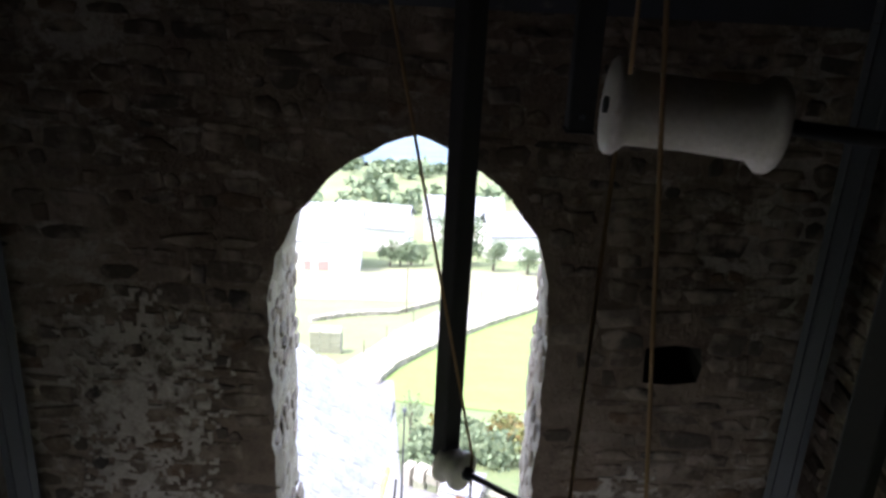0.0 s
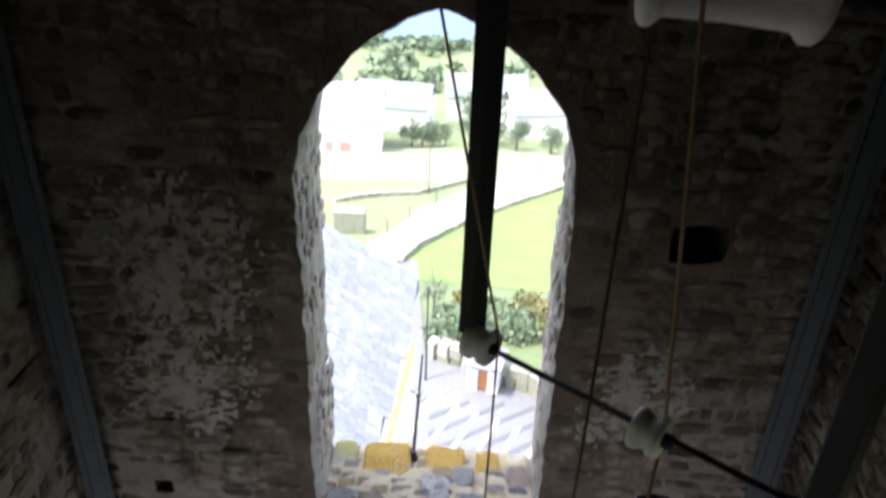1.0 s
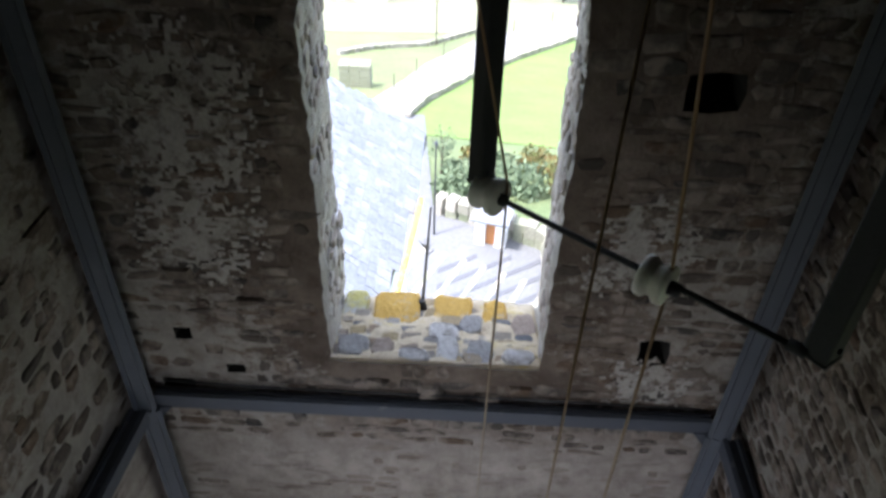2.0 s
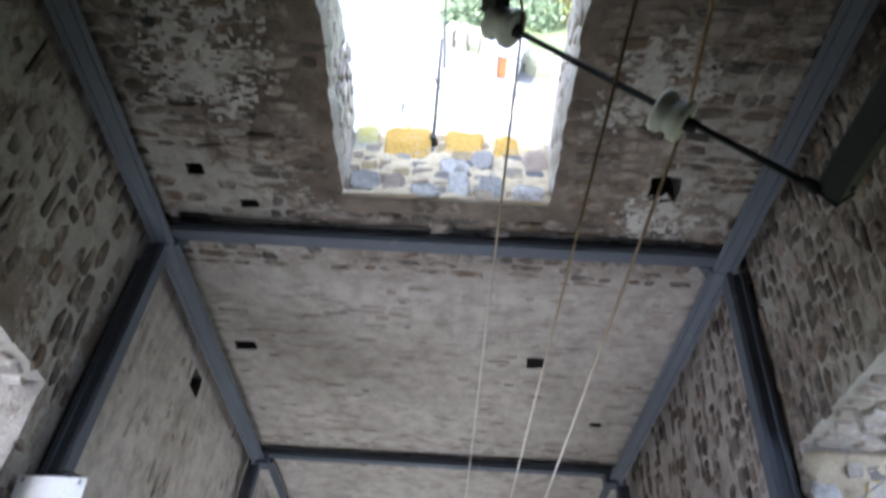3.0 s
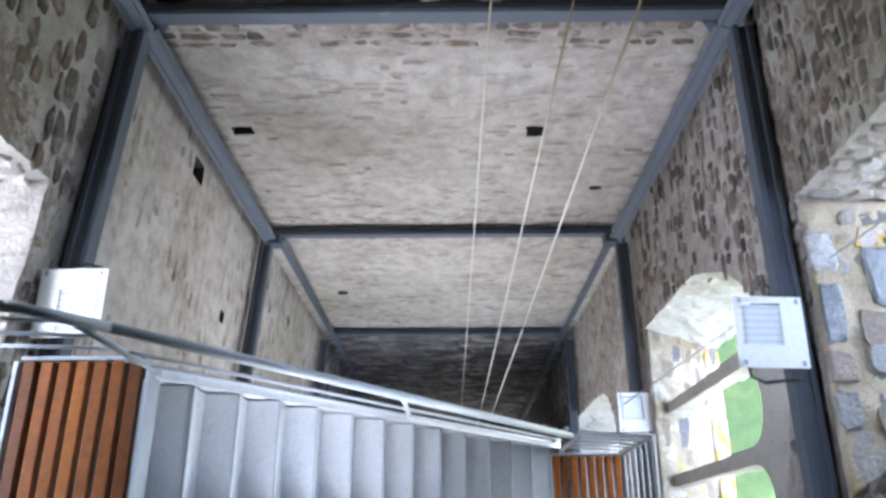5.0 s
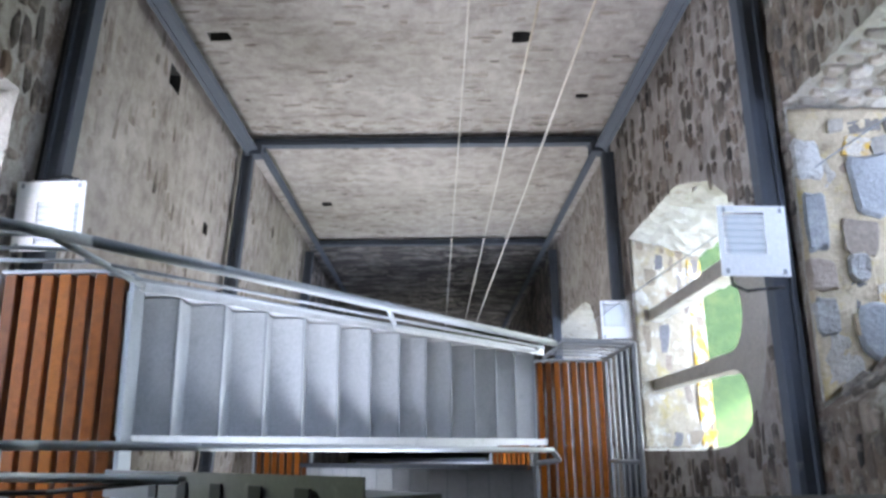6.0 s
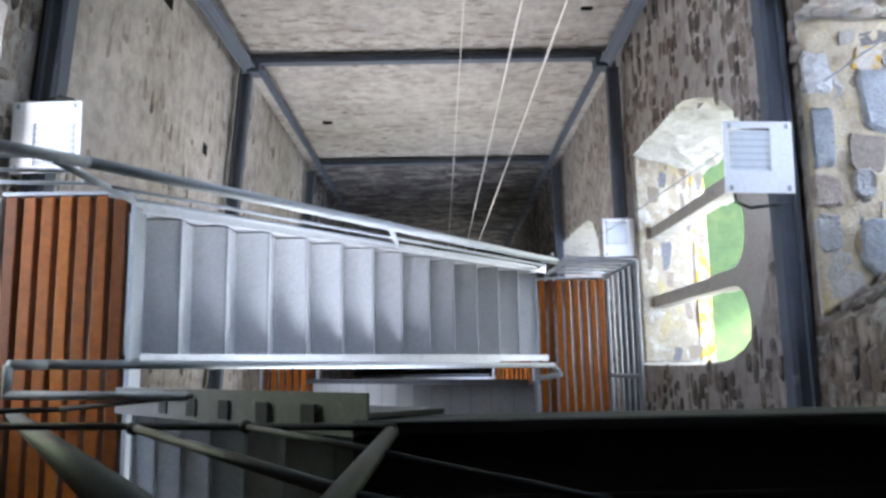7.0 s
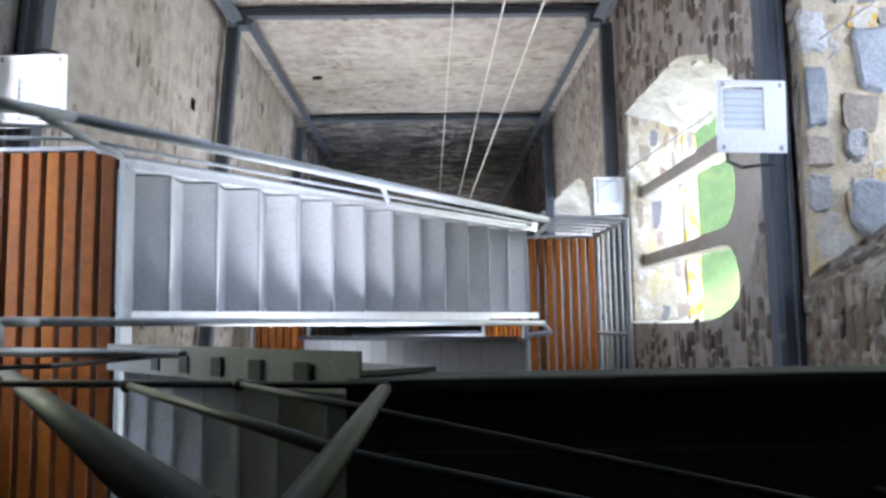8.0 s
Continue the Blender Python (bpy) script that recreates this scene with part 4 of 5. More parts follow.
k = 0
for x, y, h, r in ((-5.6, 87.5, 4.4, 1.6), (-4.4, 88.2, 3.6, 1.3), (-3.1, 88.7, 3.8, 1.5), (-1.6, 89.5, 3.4, 0.9), (1.6, 91, 8.0, 2.6), (4.1, 91.5, 7.4, 2.3), (7.0, 87.7, 4.6, 1.6), (11.0, 86.2, 4.6, 1.5), (15.5, 88, 6, 2.1), (-12, 92, 5, 2.0)):
    k += 1
    tree(x, y, h, r, k, "round-crowned green tree at the meadow edge", "village trees", 900)
tree(-0.85, 30.8, 3.1, 0.75, 40, "slender olive green tree beside the yard", "yard trees", 420, LEAF)
for i, (x, y, r) in enumerate(((0.1, 28.2, 1.15), (1.4, 28.6, 1.2), (3.0, 28.4, 1.4), (4.5, 29.2, 1.5), (-0.3, 26.6, 0.6), (0.7, 32.6, 0.8), (-0.2, 30.2, 0.8), (0.8, 30.6, 0.9), (2.0, 31.0, 1.0), (3.6, 31.4, 1.2), (-0.6, 28.2, 0.7))):
    bm = bmesh.new()
    rnd = random.Random(100 + i)
    clump(bm, (x, y, gz(y) + r * 0.55), r, 700, 0.12, rnd, 0.75)
    tagged(part("bush", bm, LEAF_AUT if i in (3, 5, 9) else LEAF), "leafy green bush behind the stone hut", "bush", "bushes")
bm = bmesh.new()
rnd = random.Random(5)
for i in range(120):
    y = rnd.uniform(150, 262)
    x = rnd.uniform(-0.36, 0.1) * y
    clump(bm, (x, y, gz(y) + 2.2), rnd.uniform(2.6, 5.0) * (1.0 if y < 205 else 0.75), 46, 1.0, rnd, 0.8)
tagged(part("far_wood", bm, LEAF), "distant green woodland on the hillside", "woodland", kind="stuff")
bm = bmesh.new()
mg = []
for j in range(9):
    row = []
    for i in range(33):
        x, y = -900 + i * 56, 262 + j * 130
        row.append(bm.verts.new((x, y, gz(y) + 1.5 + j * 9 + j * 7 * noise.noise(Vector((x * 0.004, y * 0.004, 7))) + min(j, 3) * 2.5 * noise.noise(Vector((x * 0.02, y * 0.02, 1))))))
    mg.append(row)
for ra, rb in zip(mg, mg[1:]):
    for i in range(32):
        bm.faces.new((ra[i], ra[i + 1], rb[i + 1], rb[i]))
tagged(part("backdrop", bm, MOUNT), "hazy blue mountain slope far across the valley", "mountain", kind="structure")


def house(x, y, w, d, h, rz, label, roof_rise=1.6, shutters=()):
    z = gz(y)
    hs = thing("house", label, "house", "village houses", (x, y, z))
    m = pose(x, y, z, 0, 0, rz)
    bm = bmesh.new()
    box(bm, (-w / 2, -d / 2, -2), (w / 2, d / 2, h), m)
    under(hs, "wall", bm, WHITEWALL)
    bm = bmesh.new()
    e, t = 0.35, 0.16
    lo, hi = h - 0.1, h + roof_rise
    prof = [(-d / 2 - e, lo), (0, hi), (d / 2 + e, lo), (d / 2 + e, lo + t), (0, hi + t), (-d / 2 - e, lo + t)]
    a = [bm.verts.new(m @ Vector((-w / 2 - e, yy, zz))) for yy, zz in prof]
    b = [bm.verts.new(m @ Vector((w / 2 + e, yy, zz))) for yy, zz in prof]
    for i in range(6):
        bm.faces.new((a[i], a[(i + 1) % 6], b[(i + 1) % 6], b[i]))
    bm.faces.new(a)
    bm.faces.new(list(reversed(b)))
    under(hs, "roof", bm, SLATE)
    for sx, z0, ww, hh in shutters:
        bm = bmesh.new()
        box(bm, (sx - ww / 2, -d / 2 - 0.06, z0), (sx + ww / 2, -d / 2 + 0.02, z0 + hh), m)
        under(hs, "shutter", bm, RED, "red painted wooden shutter")
        bm = bmesh.new()
        box(bm, (sx - ww / 2 - 0.08, -d / 2 - 0.12, z0 - 0.1), (sx + ww / 2 + 0.08, -d / 2 + 0.02, z0 - 0.01), m)
        under(hs, "sill", bm, WHITEWALL)
    return hs


house(-16.5, 86, 15, 9, 4.6, 4, "long white house with a slate roof and red shutters", 3.0, ((1.6, 1.0, 0.9, 1.2), (3.4, 0.7, 1.3, 1.5), (-2.5, 1.0, 0.9, 1.2)))
house(-9, 104, 10, 8, 4.2, -6, "white village house with a slate roof", 2.2)
house(10.5, 101, 8, 7, 4.2, 10, "white village house with a slate roof", 2.2)
house(20, 108, 12, 8, 4.5, -5, "white village house with a slate roof", 2.4)
house(4, 118, 12, 8, 4.6, 0, "white village house with a slate roof", 2.4)

# stone hut beside the yard
hz = gz(23.6)
hut = thing("stone_hut", "small white hut with a slate roof and an orange door", "hut", at=(1.5, 23.8, hz))
bm = bmesh.new()
hm = pose(1.45, 23.9, hz, 0, 0, -14)
box(bm, (-0.6, -0.5, -0.3), (-0.2, 0.5, 1.45), hm)
box(bm, (0.2, -0.5, -0.3), (0.6, 0.5, 1.45), hm)
box(bm, (-0.2, -0.3, -0.3), (0.2, 0.5, 1.45), hm)
under(hut, "wall", bm, WHITEWALL)
bm = bmesh.new()
box(bm, (-0.75, -0.7, 1.46), (0.75, 0.62, 1.56), hm @ pose(0, 0, 0, 6, 0, 0), 0.01)
under(hut, "roof", bm, SLATE)
bm = bmesh.new()
box(bm, (-0.19, -0.36, -0.3), (0.19, -0.31, 1.2), hm)
under(hut, "door", bm, WOOD, "orange wooden door")


# added strips, also standing in for the yard's striped shadow
for k in range(8):
    bm = bmesh.new()
    a = Vector((-1.1 + k * 0.75, 23.2 - k * 0.35, 0))
    b = a + Vector((-1.6, -3.6, 0))
    for i in range(6):
        p, q = a.lerp(b, i / 6), a.lerp(b, (i + 1) / 6)
        m = Matrix.Translation(((p + q) / 2).to_3d() + Vector((0, 0, gz((p.y + q.y) / 2) + 0.095))) @ Euler((math.atan2(gz(q.y) - gz(p.y), (q - p).length), 0, math.atan2(-(q.x - p.x), q.y - p.y))).to_matrix().to_4x4()
        box(bm, (-0.09, -0.34, -0.05), (0.09, 0.34, 0.012), m)
    tagged(part("paving_strip", bm, DRYSTONE), "grey strip standing in for a shadow line on the pale yard", "paving strip", "paving strips")


def field_wall(pts, h, w, seed, label):
    """A dry stone wall as a row of uneven blocks."""
    rnd = random.Random(seed)
    bm = bmesh.new()
    for a, b in zip(pts, pts[1:]):
        a, b = Vector((*a, 0)), Vector((*b, 0))
        n = max(1, int((b - a).length / 0.45))
        ang = math.degrees(math.atan2(b.y - a.y, b.x - a.x))
        for i in range(n):
            p = a.lerp(b, (i + 0.5) / n)
            for lev in range(2):
                s = (0.22 * rnd.uniform(0.8, 1.15), w / 2 * rnd.uniform(0.8, 1.1), h / 4 * rnd.uniform(0.85, 1.2))
                m = pose(p.x, p.y, gz(p.y) + h * (0.25 + 0.5 * lev), rnd.uniform(-5, 5), rnd.uniform(-5, 5), ang + rnd.uniform(-8, 8))
                box(bm, (-s[0], -s[1], -s[2]), s, m)
    return tagged(part("field_wall", bm, DRYSTONE), label, "stone wall", "field walls")


field_wall([(-3.2, 40.2), (-2.3, 44.7), (0.3, 51.1), (4.3, 58), (13.6, 71.8), (30, 82)], 0.45, 0.4, 1, "low grey dry stone wall along the lane")
field_wall([(-10, 57), (-7.5, 59.5), (-3.2, 61.5), (1.2, 68)], 0.4, 0.35, 2, "low grey dry stone wall above the lane")
field_wall([(-0.9, 25.8), (0.6, 25.0), (3.6, 23.4), (3.4, 19.0)], 1.0, 0.5, 3, "rough grey stone wall behind the yard")
rnd = random.Random(9)
pillar = thing("stone_pillar", "squat pale stone pillar block beside the lane", "stone pillar", at=(-7.35, 48, gz(48)))
for i in range(3):
    for lev in range(4):
        bm = bmesh.new()
        box(bm, (-0.36, -0.5, -0.22), (0.36, 0.5, 0.22), pose(-8.05 + i * 0.72, 48, gz(48) + 0.2 + lev * 0.45, rnd.uniform(-2, 2), rnd.uniform(-2, 2), rnd.uniform(-4, 4)), 0.03)
        under(pillar, "block", bm, DRYSTONE)


def post_line(pts, h, label):
    for i, (x, y) in enumerate(pts):
        bm = bmesh.new()
        tube(bm, (x, y, gz(y) - 0.3), (x, y, gz(y) + h), 0.05, 8, 0.035)
        tagged(part("fence_post", bm, BARK), label, "post", "lane posts")


post_line([(-4.6, 47), (-3.4, 52), (-1.6, 57.5), (1.0, 63), (4.5, 68), (8.5, 73), (12.6, 78)], 1.3, "thin dark wooden post beside the lane")
lp = thing("street_lamp", "dark slim street lamp post beside the yard", "street lamp", at=(-0.85, 24, gz(24)))
bm = bmesh.new()
tube(bm, (-0.85, 24, gz(24)), (-0.85, 24, gz(24) + 4.2), 0.05, 10, 0.03)
under(lp, "pole", bm, STEEL_DK)
bm = bmesh.new()
lathe(bm, [(0.04, 0), (0.08, 0.05), (0.07, 0.14), (0.02, 0.2)], Matrix.Translation((-0.85, 24, gz(24) + 4.2)), 12)
under(lp, "lantern", bm, STEEL)
bm = bmesh.new()
tube(bm, (-2.4, 62, gz(62)), (-2.4, 62, gz(62) + 5), 0.06, 8, 0.04)
tagged(part("utility_pole", bm, BARK), "thin dark utility pole beside the lane", "pole")

# church nave beside the tower
NE, NZ, NYE = -0.70, -8.0, 13.2
nave = thing("church_nave", "stone church nave with a blue slate roof below the tower window", "church", at=(-4.2, 8.5, -19))
bm = bmesh.new()
box(bm, (-7.6, 3.85, -20), (NE - 0.35, NYE - 0.3, NZ - 0.1))
under(nave, "wall", bm, WHITEWALL)
bm = bmesh.new()
rx, rz_ = -4.2, NZ + 2.05


def eave(y):
    """The eave runs a little askew of the tower, with a square end at the far gable."""
    return min(-0.66, -0.866 + (y - 8.47) * 0.0865)


NYS = 10.9
prof = [(0, NZ - 0.14), (0, NZ - 0.02), (rx, rz_), (-7.8, NZ), (-7.8, NZ - 0.12), (rx, rz_ - 0.14)]
a, b = [[bm.verts.new((x or eave(y), y, z if x else z + (NE - eave(y)) * 2.05 / 3.5)) for x, z in prof] for y in (3.84, NYE)]
for i in range(6):
    bm.faces.new((a[i], a[(i + 1) % 6], b[(i + 1) % 6], b[i]))
bm.faces.new(a)
bm.faces.new(list(reversed(b)))
under(nave, "roof_deck", bm, STEEL_DK)
rnd = random.Random(21)
bm = bmesh.new()
sl = math.degrees(math.atan2(rz_ - NZ, NE - rx))
course = 0
d = 0.0
length = math.hypot(rx - NE, rz_ - NZ)
while d < length:
    y = 3.84 - rnd.uniform(0, 0.2)
    while y < NYE:
        w = rnd.uniform(0.13, 0.23)
        x, z = NE + (rx - NE) * d / length, NZ + (rz_ - NZ) * d / length
        if x > eave(y):
            y += w
            continue
        m = pose(x, y + w / 2, z + 0.03, 0, sl + rnd.uniform(1.5, 5), rnd.uniform(-2, 2))
        box(bm, (-0.24, -w / 2 + 0.004, -0.008), (0.015, w / 2 - 0.004, 0.008), m)
        y += w
    d += 0.15
sl_ob = under(nave, "slate_covering", bm, SLATE, "overlapping blue-grey slates")
sl_ob["kind"] = "stuff"
bm = bmesh.new()
prism(bm, [(-0.03, -0.05), (0.03, -0.05), (0.035, 0.05), (-0.035, 0.05)], (eave(3.84) + 0.04, 3.84, NZ + 0.08), (eave(NYS) + 0.04, NYS, NZ + 0.08), (0, 0, 1))
under(nave, "eave_edge", bm, LICHEN_ORANGE, "eave edge yellow with lichen")


# ---- sills ----
def sill_stones(put, u0, u1, d0, d1, w, seed, material, parent, lichen_from=None, big=1.0, skip=0.0, umin=None):
    rnd = random.Random(seed)
    u = u0
    while u < u1 - 0.05:
        wid = min(rnd.uniform(0.08, 0.26) * big, u1 - u)
        d = d0
        while d < d1 - 0.04:
            dep = min(rnd.uniform(0.07, 0.24) * big, d1 - d)
            if rnd.random() < skip or (umin and u < umin(d + dep)):
                d += dep
                continue
            bm = bmesh.new()
            n = 9
            hh = w(d + dep / 2) + rnd.uniform(-0.012, 0.008)
            sk_u, sk_d = rnd.uniform(-0.2, 0.2), rnd.uniform(-0.2, 0.2)
            lo, hi = [], []
            for i in range(n):
                a = 2 * math.pi * i / n
                k = rnd.uniform(0.80, 1.08)
                cu = math.copysign(abs(math.cos(a)) ** 0.42, math.cos(a)) * wid * 0.5 * k
                cd = math.copysign(abs(math.sin(a)) ** 0.42, math.sin(a)) * dep * 0.5 * k
                cu, cd = cu + sk_u * cd, cd + sk_d * cu
                lo.append(bm.verts.new(put(u + wid / 2 + cu, hh - 0.06, d + dep / 2 + cd)))
                hi.append(bm.verts.new(put(u + wid / 2 + cu * 0.95, hh + rnd.uniform(0.0, 0.008), d + dep / 2 + cd * 0.95)))
            for i in range(n):
                bm.faces.new((lo[i], lo[(i + 1) % n], hi[(i + 1) % n], hi[i]))
            bm.faces.new(hi)
            mt = LICHEN if lichen_from is not None and d + dep / 2 > lichen_from and rnd.random() < 0.6 else material
            part("sill_stone", bm, mt, parent)
            d += dep
        u += wid


def sill_bed(put, u0, u1, d0, d1, w, seed, parent, umin=None, material=None):
    """The uneven mortar bed that covers the bottom of an opening."""
    bm = bmesh.new()
    nu, nd = int((u1 - u0) / 0.03), int((d1 - d0) / 0.03)
    grid = []
    for i in range(nu + 1):
        row = []
        for k in range(nd + 1):
            d = d0 + (d1 - d0) * k / nd
            lo = max(u0, umin(d)) if umin else u0
            u = lo + (u1 - lo) * i / nu
            row.append(bm.verts.new(put(u, w(d) + 0.016 + 0.022 * noise.noise(Vector((u * 7, d * 7, seed))) + 0.012 * noise.noise(Vector((u * 21, d * 21, seed))), d)))
        grid.append(row)
    for i in range(nu):
        for k in range(nd):
            bm.faces.new((grid[i][k], grid[i + 1][k], grid[i + 1][k + 1], grid[i][k + 1]))
    r = bmesh.ops.extrude_face_region(bm, geom=list(bm.faces))
    bmesh.ops.translate(bm, vec=(0, 0, -0.10), verts=[g for g in r["geom"] if isinstance(g, bmesh.types.BMVert)])
    part("sill_bed", bm, material or BED, parent, "weathered beige mortar bed of the sill", True)


def w_front(d):
    return -3.36 - 0.26 * d / THICK


def w_low(d):
    return -6.85 - 0.53 * d / THICK


def jamb(d):
    return 0.22 + 0.65 * d


sill_bed(on_front, -0.72, 0.55, 0.012, 0.83, w_front, 1.0, wall_front, None, SILL_TOP)
sill_bed(on_right, 0.03, 1.90, 0.012, 0.80, w_low, 2.0, wall_right)
sill_bed(on_right, 0.20, 1.68, 0.012, 0.80, lambda d: -3.62, 3.0, wall_right, jamb, SILL_TOP)
sill_bed(on_right, 0.0, 1.80, 0.64, 0.81, lambda d: w_low(d) + 0.016, 5.0, wall_right, None, LICHEN)
sill_stones(on_front, -0.70, 0.54, 0.02, 0.82, lambda d: w_front(d) + 0.012, 1, STONE_PALE, wall_front, None, 0.7, 0.35)
sill_stones(on_right, 0.05, 1.88, 0.04, 0.80, lambda d: w_low(d) + 0.016, 3, STONE_SILL, wall_right, 0.58, 1.1, 0.45)
sill_stones(on_right, 0.30, 1.62, 0.19, 0.78, lambda d: -3.60, 4, STONE_PALE, wall_right, 0.3, 0.9, 0.55, jamb)


def block(put, u0, u1, d0, d1, w, material, seed, round_=0.3):
    """One large squared or rounded sill block with a worn, uneven top."""
    rnd = random.Random(seed)
    bm = bmesh.new()
    n = 16
    rings = [[], [], []]
    cu, cd = (u0 + u1) / 2, (d0 + d1) / 2
    for i in range(n):
        a = 2 * math.pi * i / n
        k = rnd.uniform(0.86, 1.07)
        su = math.copysign(abs(math.cos(a)) ** round_, math.cos(a)) * (u1 - u0) / 2 * k
        sd_ = math.copysign(abs(math.sin(a)) ** round_, math.sin(a)) * (d1 - d0) / 2 * k
        for ring, f, h in ((rings[0], 1.0, -0.09), (rings[1], 0.98, rnd.uniform(0.002, 0.012)), (rings[2], 0.86, rnd.uniform(0.016, 0.026))):
            ring.append(bm.verts.new(put(cu + su * f, w + h, cd + sd_ * f)))
    for a, b in zip(rings, rings[1:]):
        for i in range(n):
            bm.faces.new((a[i], a[(i + 1) % n], b[(i + 1) % n], b[i]))
    bm.faces.new(rings[2])
    part("sill_stone", bm, material, wall_right if put is on_right else wall_front)


for k, (u0, u1, d0, d1, mt, rd) in enumerate(((1.29, 1.52, 0.0, 0.15, SILL_WHITE, 0.4), (0.92, 1.25, 0.02, 0.135, SILL_BLUE, 0.3), (0.735, 0.90, 0.0, 0.145, SILL_BROWN, 0.35), (0.52, 0.72, 0.01, 0.125, SILL_GREY, 0.5), (0.40, 0.70, 0.21, 0.44, SILL_BLUE, 0.75), (0.78, 0.93, 0.20, 0.31, SILL_GREY, 0.6), (1.1, 1.45, 0.26, 0.52, SILL_BLUE, 0.6))):
    block(on_right, u0, u1, d0, d1, -3.60, mt, 200 + k, rd)
# lichen-covered slabs along the outer half of the front sill, rough pale stones along its inner edge
for k, (u0, u1, d0, d1, mt, rd) in enumerate(((-0.72, -0.55, 0.50, 0.80, LICHEN_GREEN, 0.5), (-0.53, -0.21, 0.38, 0.80, LICHEN_ORANGE, 0.35), (-0.13, 0.14, 0.46, 0.80, LICHEN_ORANGE, 0.5), (0.20, 0.36, 0.42, 0.74, LICHEN_ORANGE, 0.5), (0.05, 0.20, 0.38, 0.56, SILL_GREY, 0.7), (-0.15, 0.06, 0.26, 0.44, SILL_WHITE, 0.7), (0.38, 0.54, 0.36, 0.60, SILL_BROWN, 0.6),
                                              (-0.68, -0.48, 0.05, 0.24, SILL_GREY, 0.7), (-0.30, -0.12, 0.02, 0.13, SILL_WHITE, 0.6), (-0.08, 0.06, 0.03, 0.26, SILL_WHITE, 0.6), (0.10, 0.26, 0.02, 0.24, SILL_GREY, 0.6), (0.30, 0.50, 0.02, 0.16, SILL_WHITE, 0.6), (-0.47, -0.33, 0.06, 0.22, SILL_BROWN, 0.6))):
    block(on_front, u0, u1, d0, d1, w_front((d0 + d1) / 2) + 0.022, mt, 230 + k, rd)
bm = bmesh.new()
tube(bm, (-0.20, 3.69, -3.60), (-0.16, 3.86, -2.86), 0.012, 8, 0.006)
tube(bm, (-0.20, 3.69, -3.62), (-0.20, 3.69, -3.50), 0.05, 10, 0.02)
for k in range(6):
    tube(bm, (-0.178, 3.79, -3.2 + k * 0.015), (-0.178 + 0.05 * math.cos(k), 3.79 + 0.05 * math.sin(k), -3.14 + k * 0.02), 0.004, 5, 0.002)
tagged(part("iron_spike", bm, RAIL_DK), "rusty iron spike standing on the window sill", "spike")


# ---- rubble stones ----
def stone_verts(rnd):
    """Unit stone: an angular blunt slab, x and z across, y out of the wall."""
    n = rnd.choice((6, 7, 8, 9))
    v, f = [], []
    angs = sorted((i + rnd.uniform(-0.32, 0.32)) * 2 * math.pi / n for i in range(n))
    e = rnd.uniform(0.35, 0.75)
    rr = [rnd.uniform(0.72, 1.08) for _ in range(n)]
    tx, tz = rnd.uniform(-0.3, 0.3), rnd.uniform(-0.3, 0.3)
    for s, y in ((1.04, -0.5), (0.95, 0.45), (0.72, 0.9)):
        for i, a in enumerate(angs):
            k = rr[i] * s * 0.5
            cx, cz = math.cos(a), math.sin(a)
            px, pz = math.copysign(abs(cx) ** e, cx) * k, math.copysign(abs(cz) ** e, cz) * k
            v.append((px, y + ((tx * px + tz * pz) * 1.2 + rnd.uniform(-0.12, 0.12) if s < 1 else 0), pz))
    for r in range(2):
        for i in range(n):
            f.append((r * n + i, r * n + (i + 1) % n, (r + 1) * n + (i + 1) % n, (r + 1) * n + i))
    f.append(tuple(2 * n + i for i in range(n)))
    return v, f


rnd = random.Random(77)
SHAPES = [stone_verts(rnd) for _ in range(26)]
STONE_MESHES = []
for v, f in SHAPES:
    me = bpy.data.meshes.new("stone")
    me.from_pydata(v, [], f)
    me.materials.append(STONE)
    STONE_MESHES.append(me)


def inside(loop, u, w, grow):
    c = False
    us = [p[0] for p in loop]
    ws = [p[1] for p in loop]
    cu, cw = (min(us) + max(us)) / 2, (min(ws) + max(ws)) / 2
    su, sw = (max(us) - min(us)) / 2, (max(ws) - min(ws)) / 2
    uu, ww = cu + (u - cu) * su / (su + grow), cw + (w - cw) * sw / (sw + grow)
    n = len(loop)
    for i in range(n):
        (x0, y0), (x1, y1) = loop[i], loop[(i + 1) % n]
        if (y0 > ww) != (y1 > ww) and uu < x0 + (ww - y0) / (y1 - y0) * (x1 - x0):
            c = not c
    return c


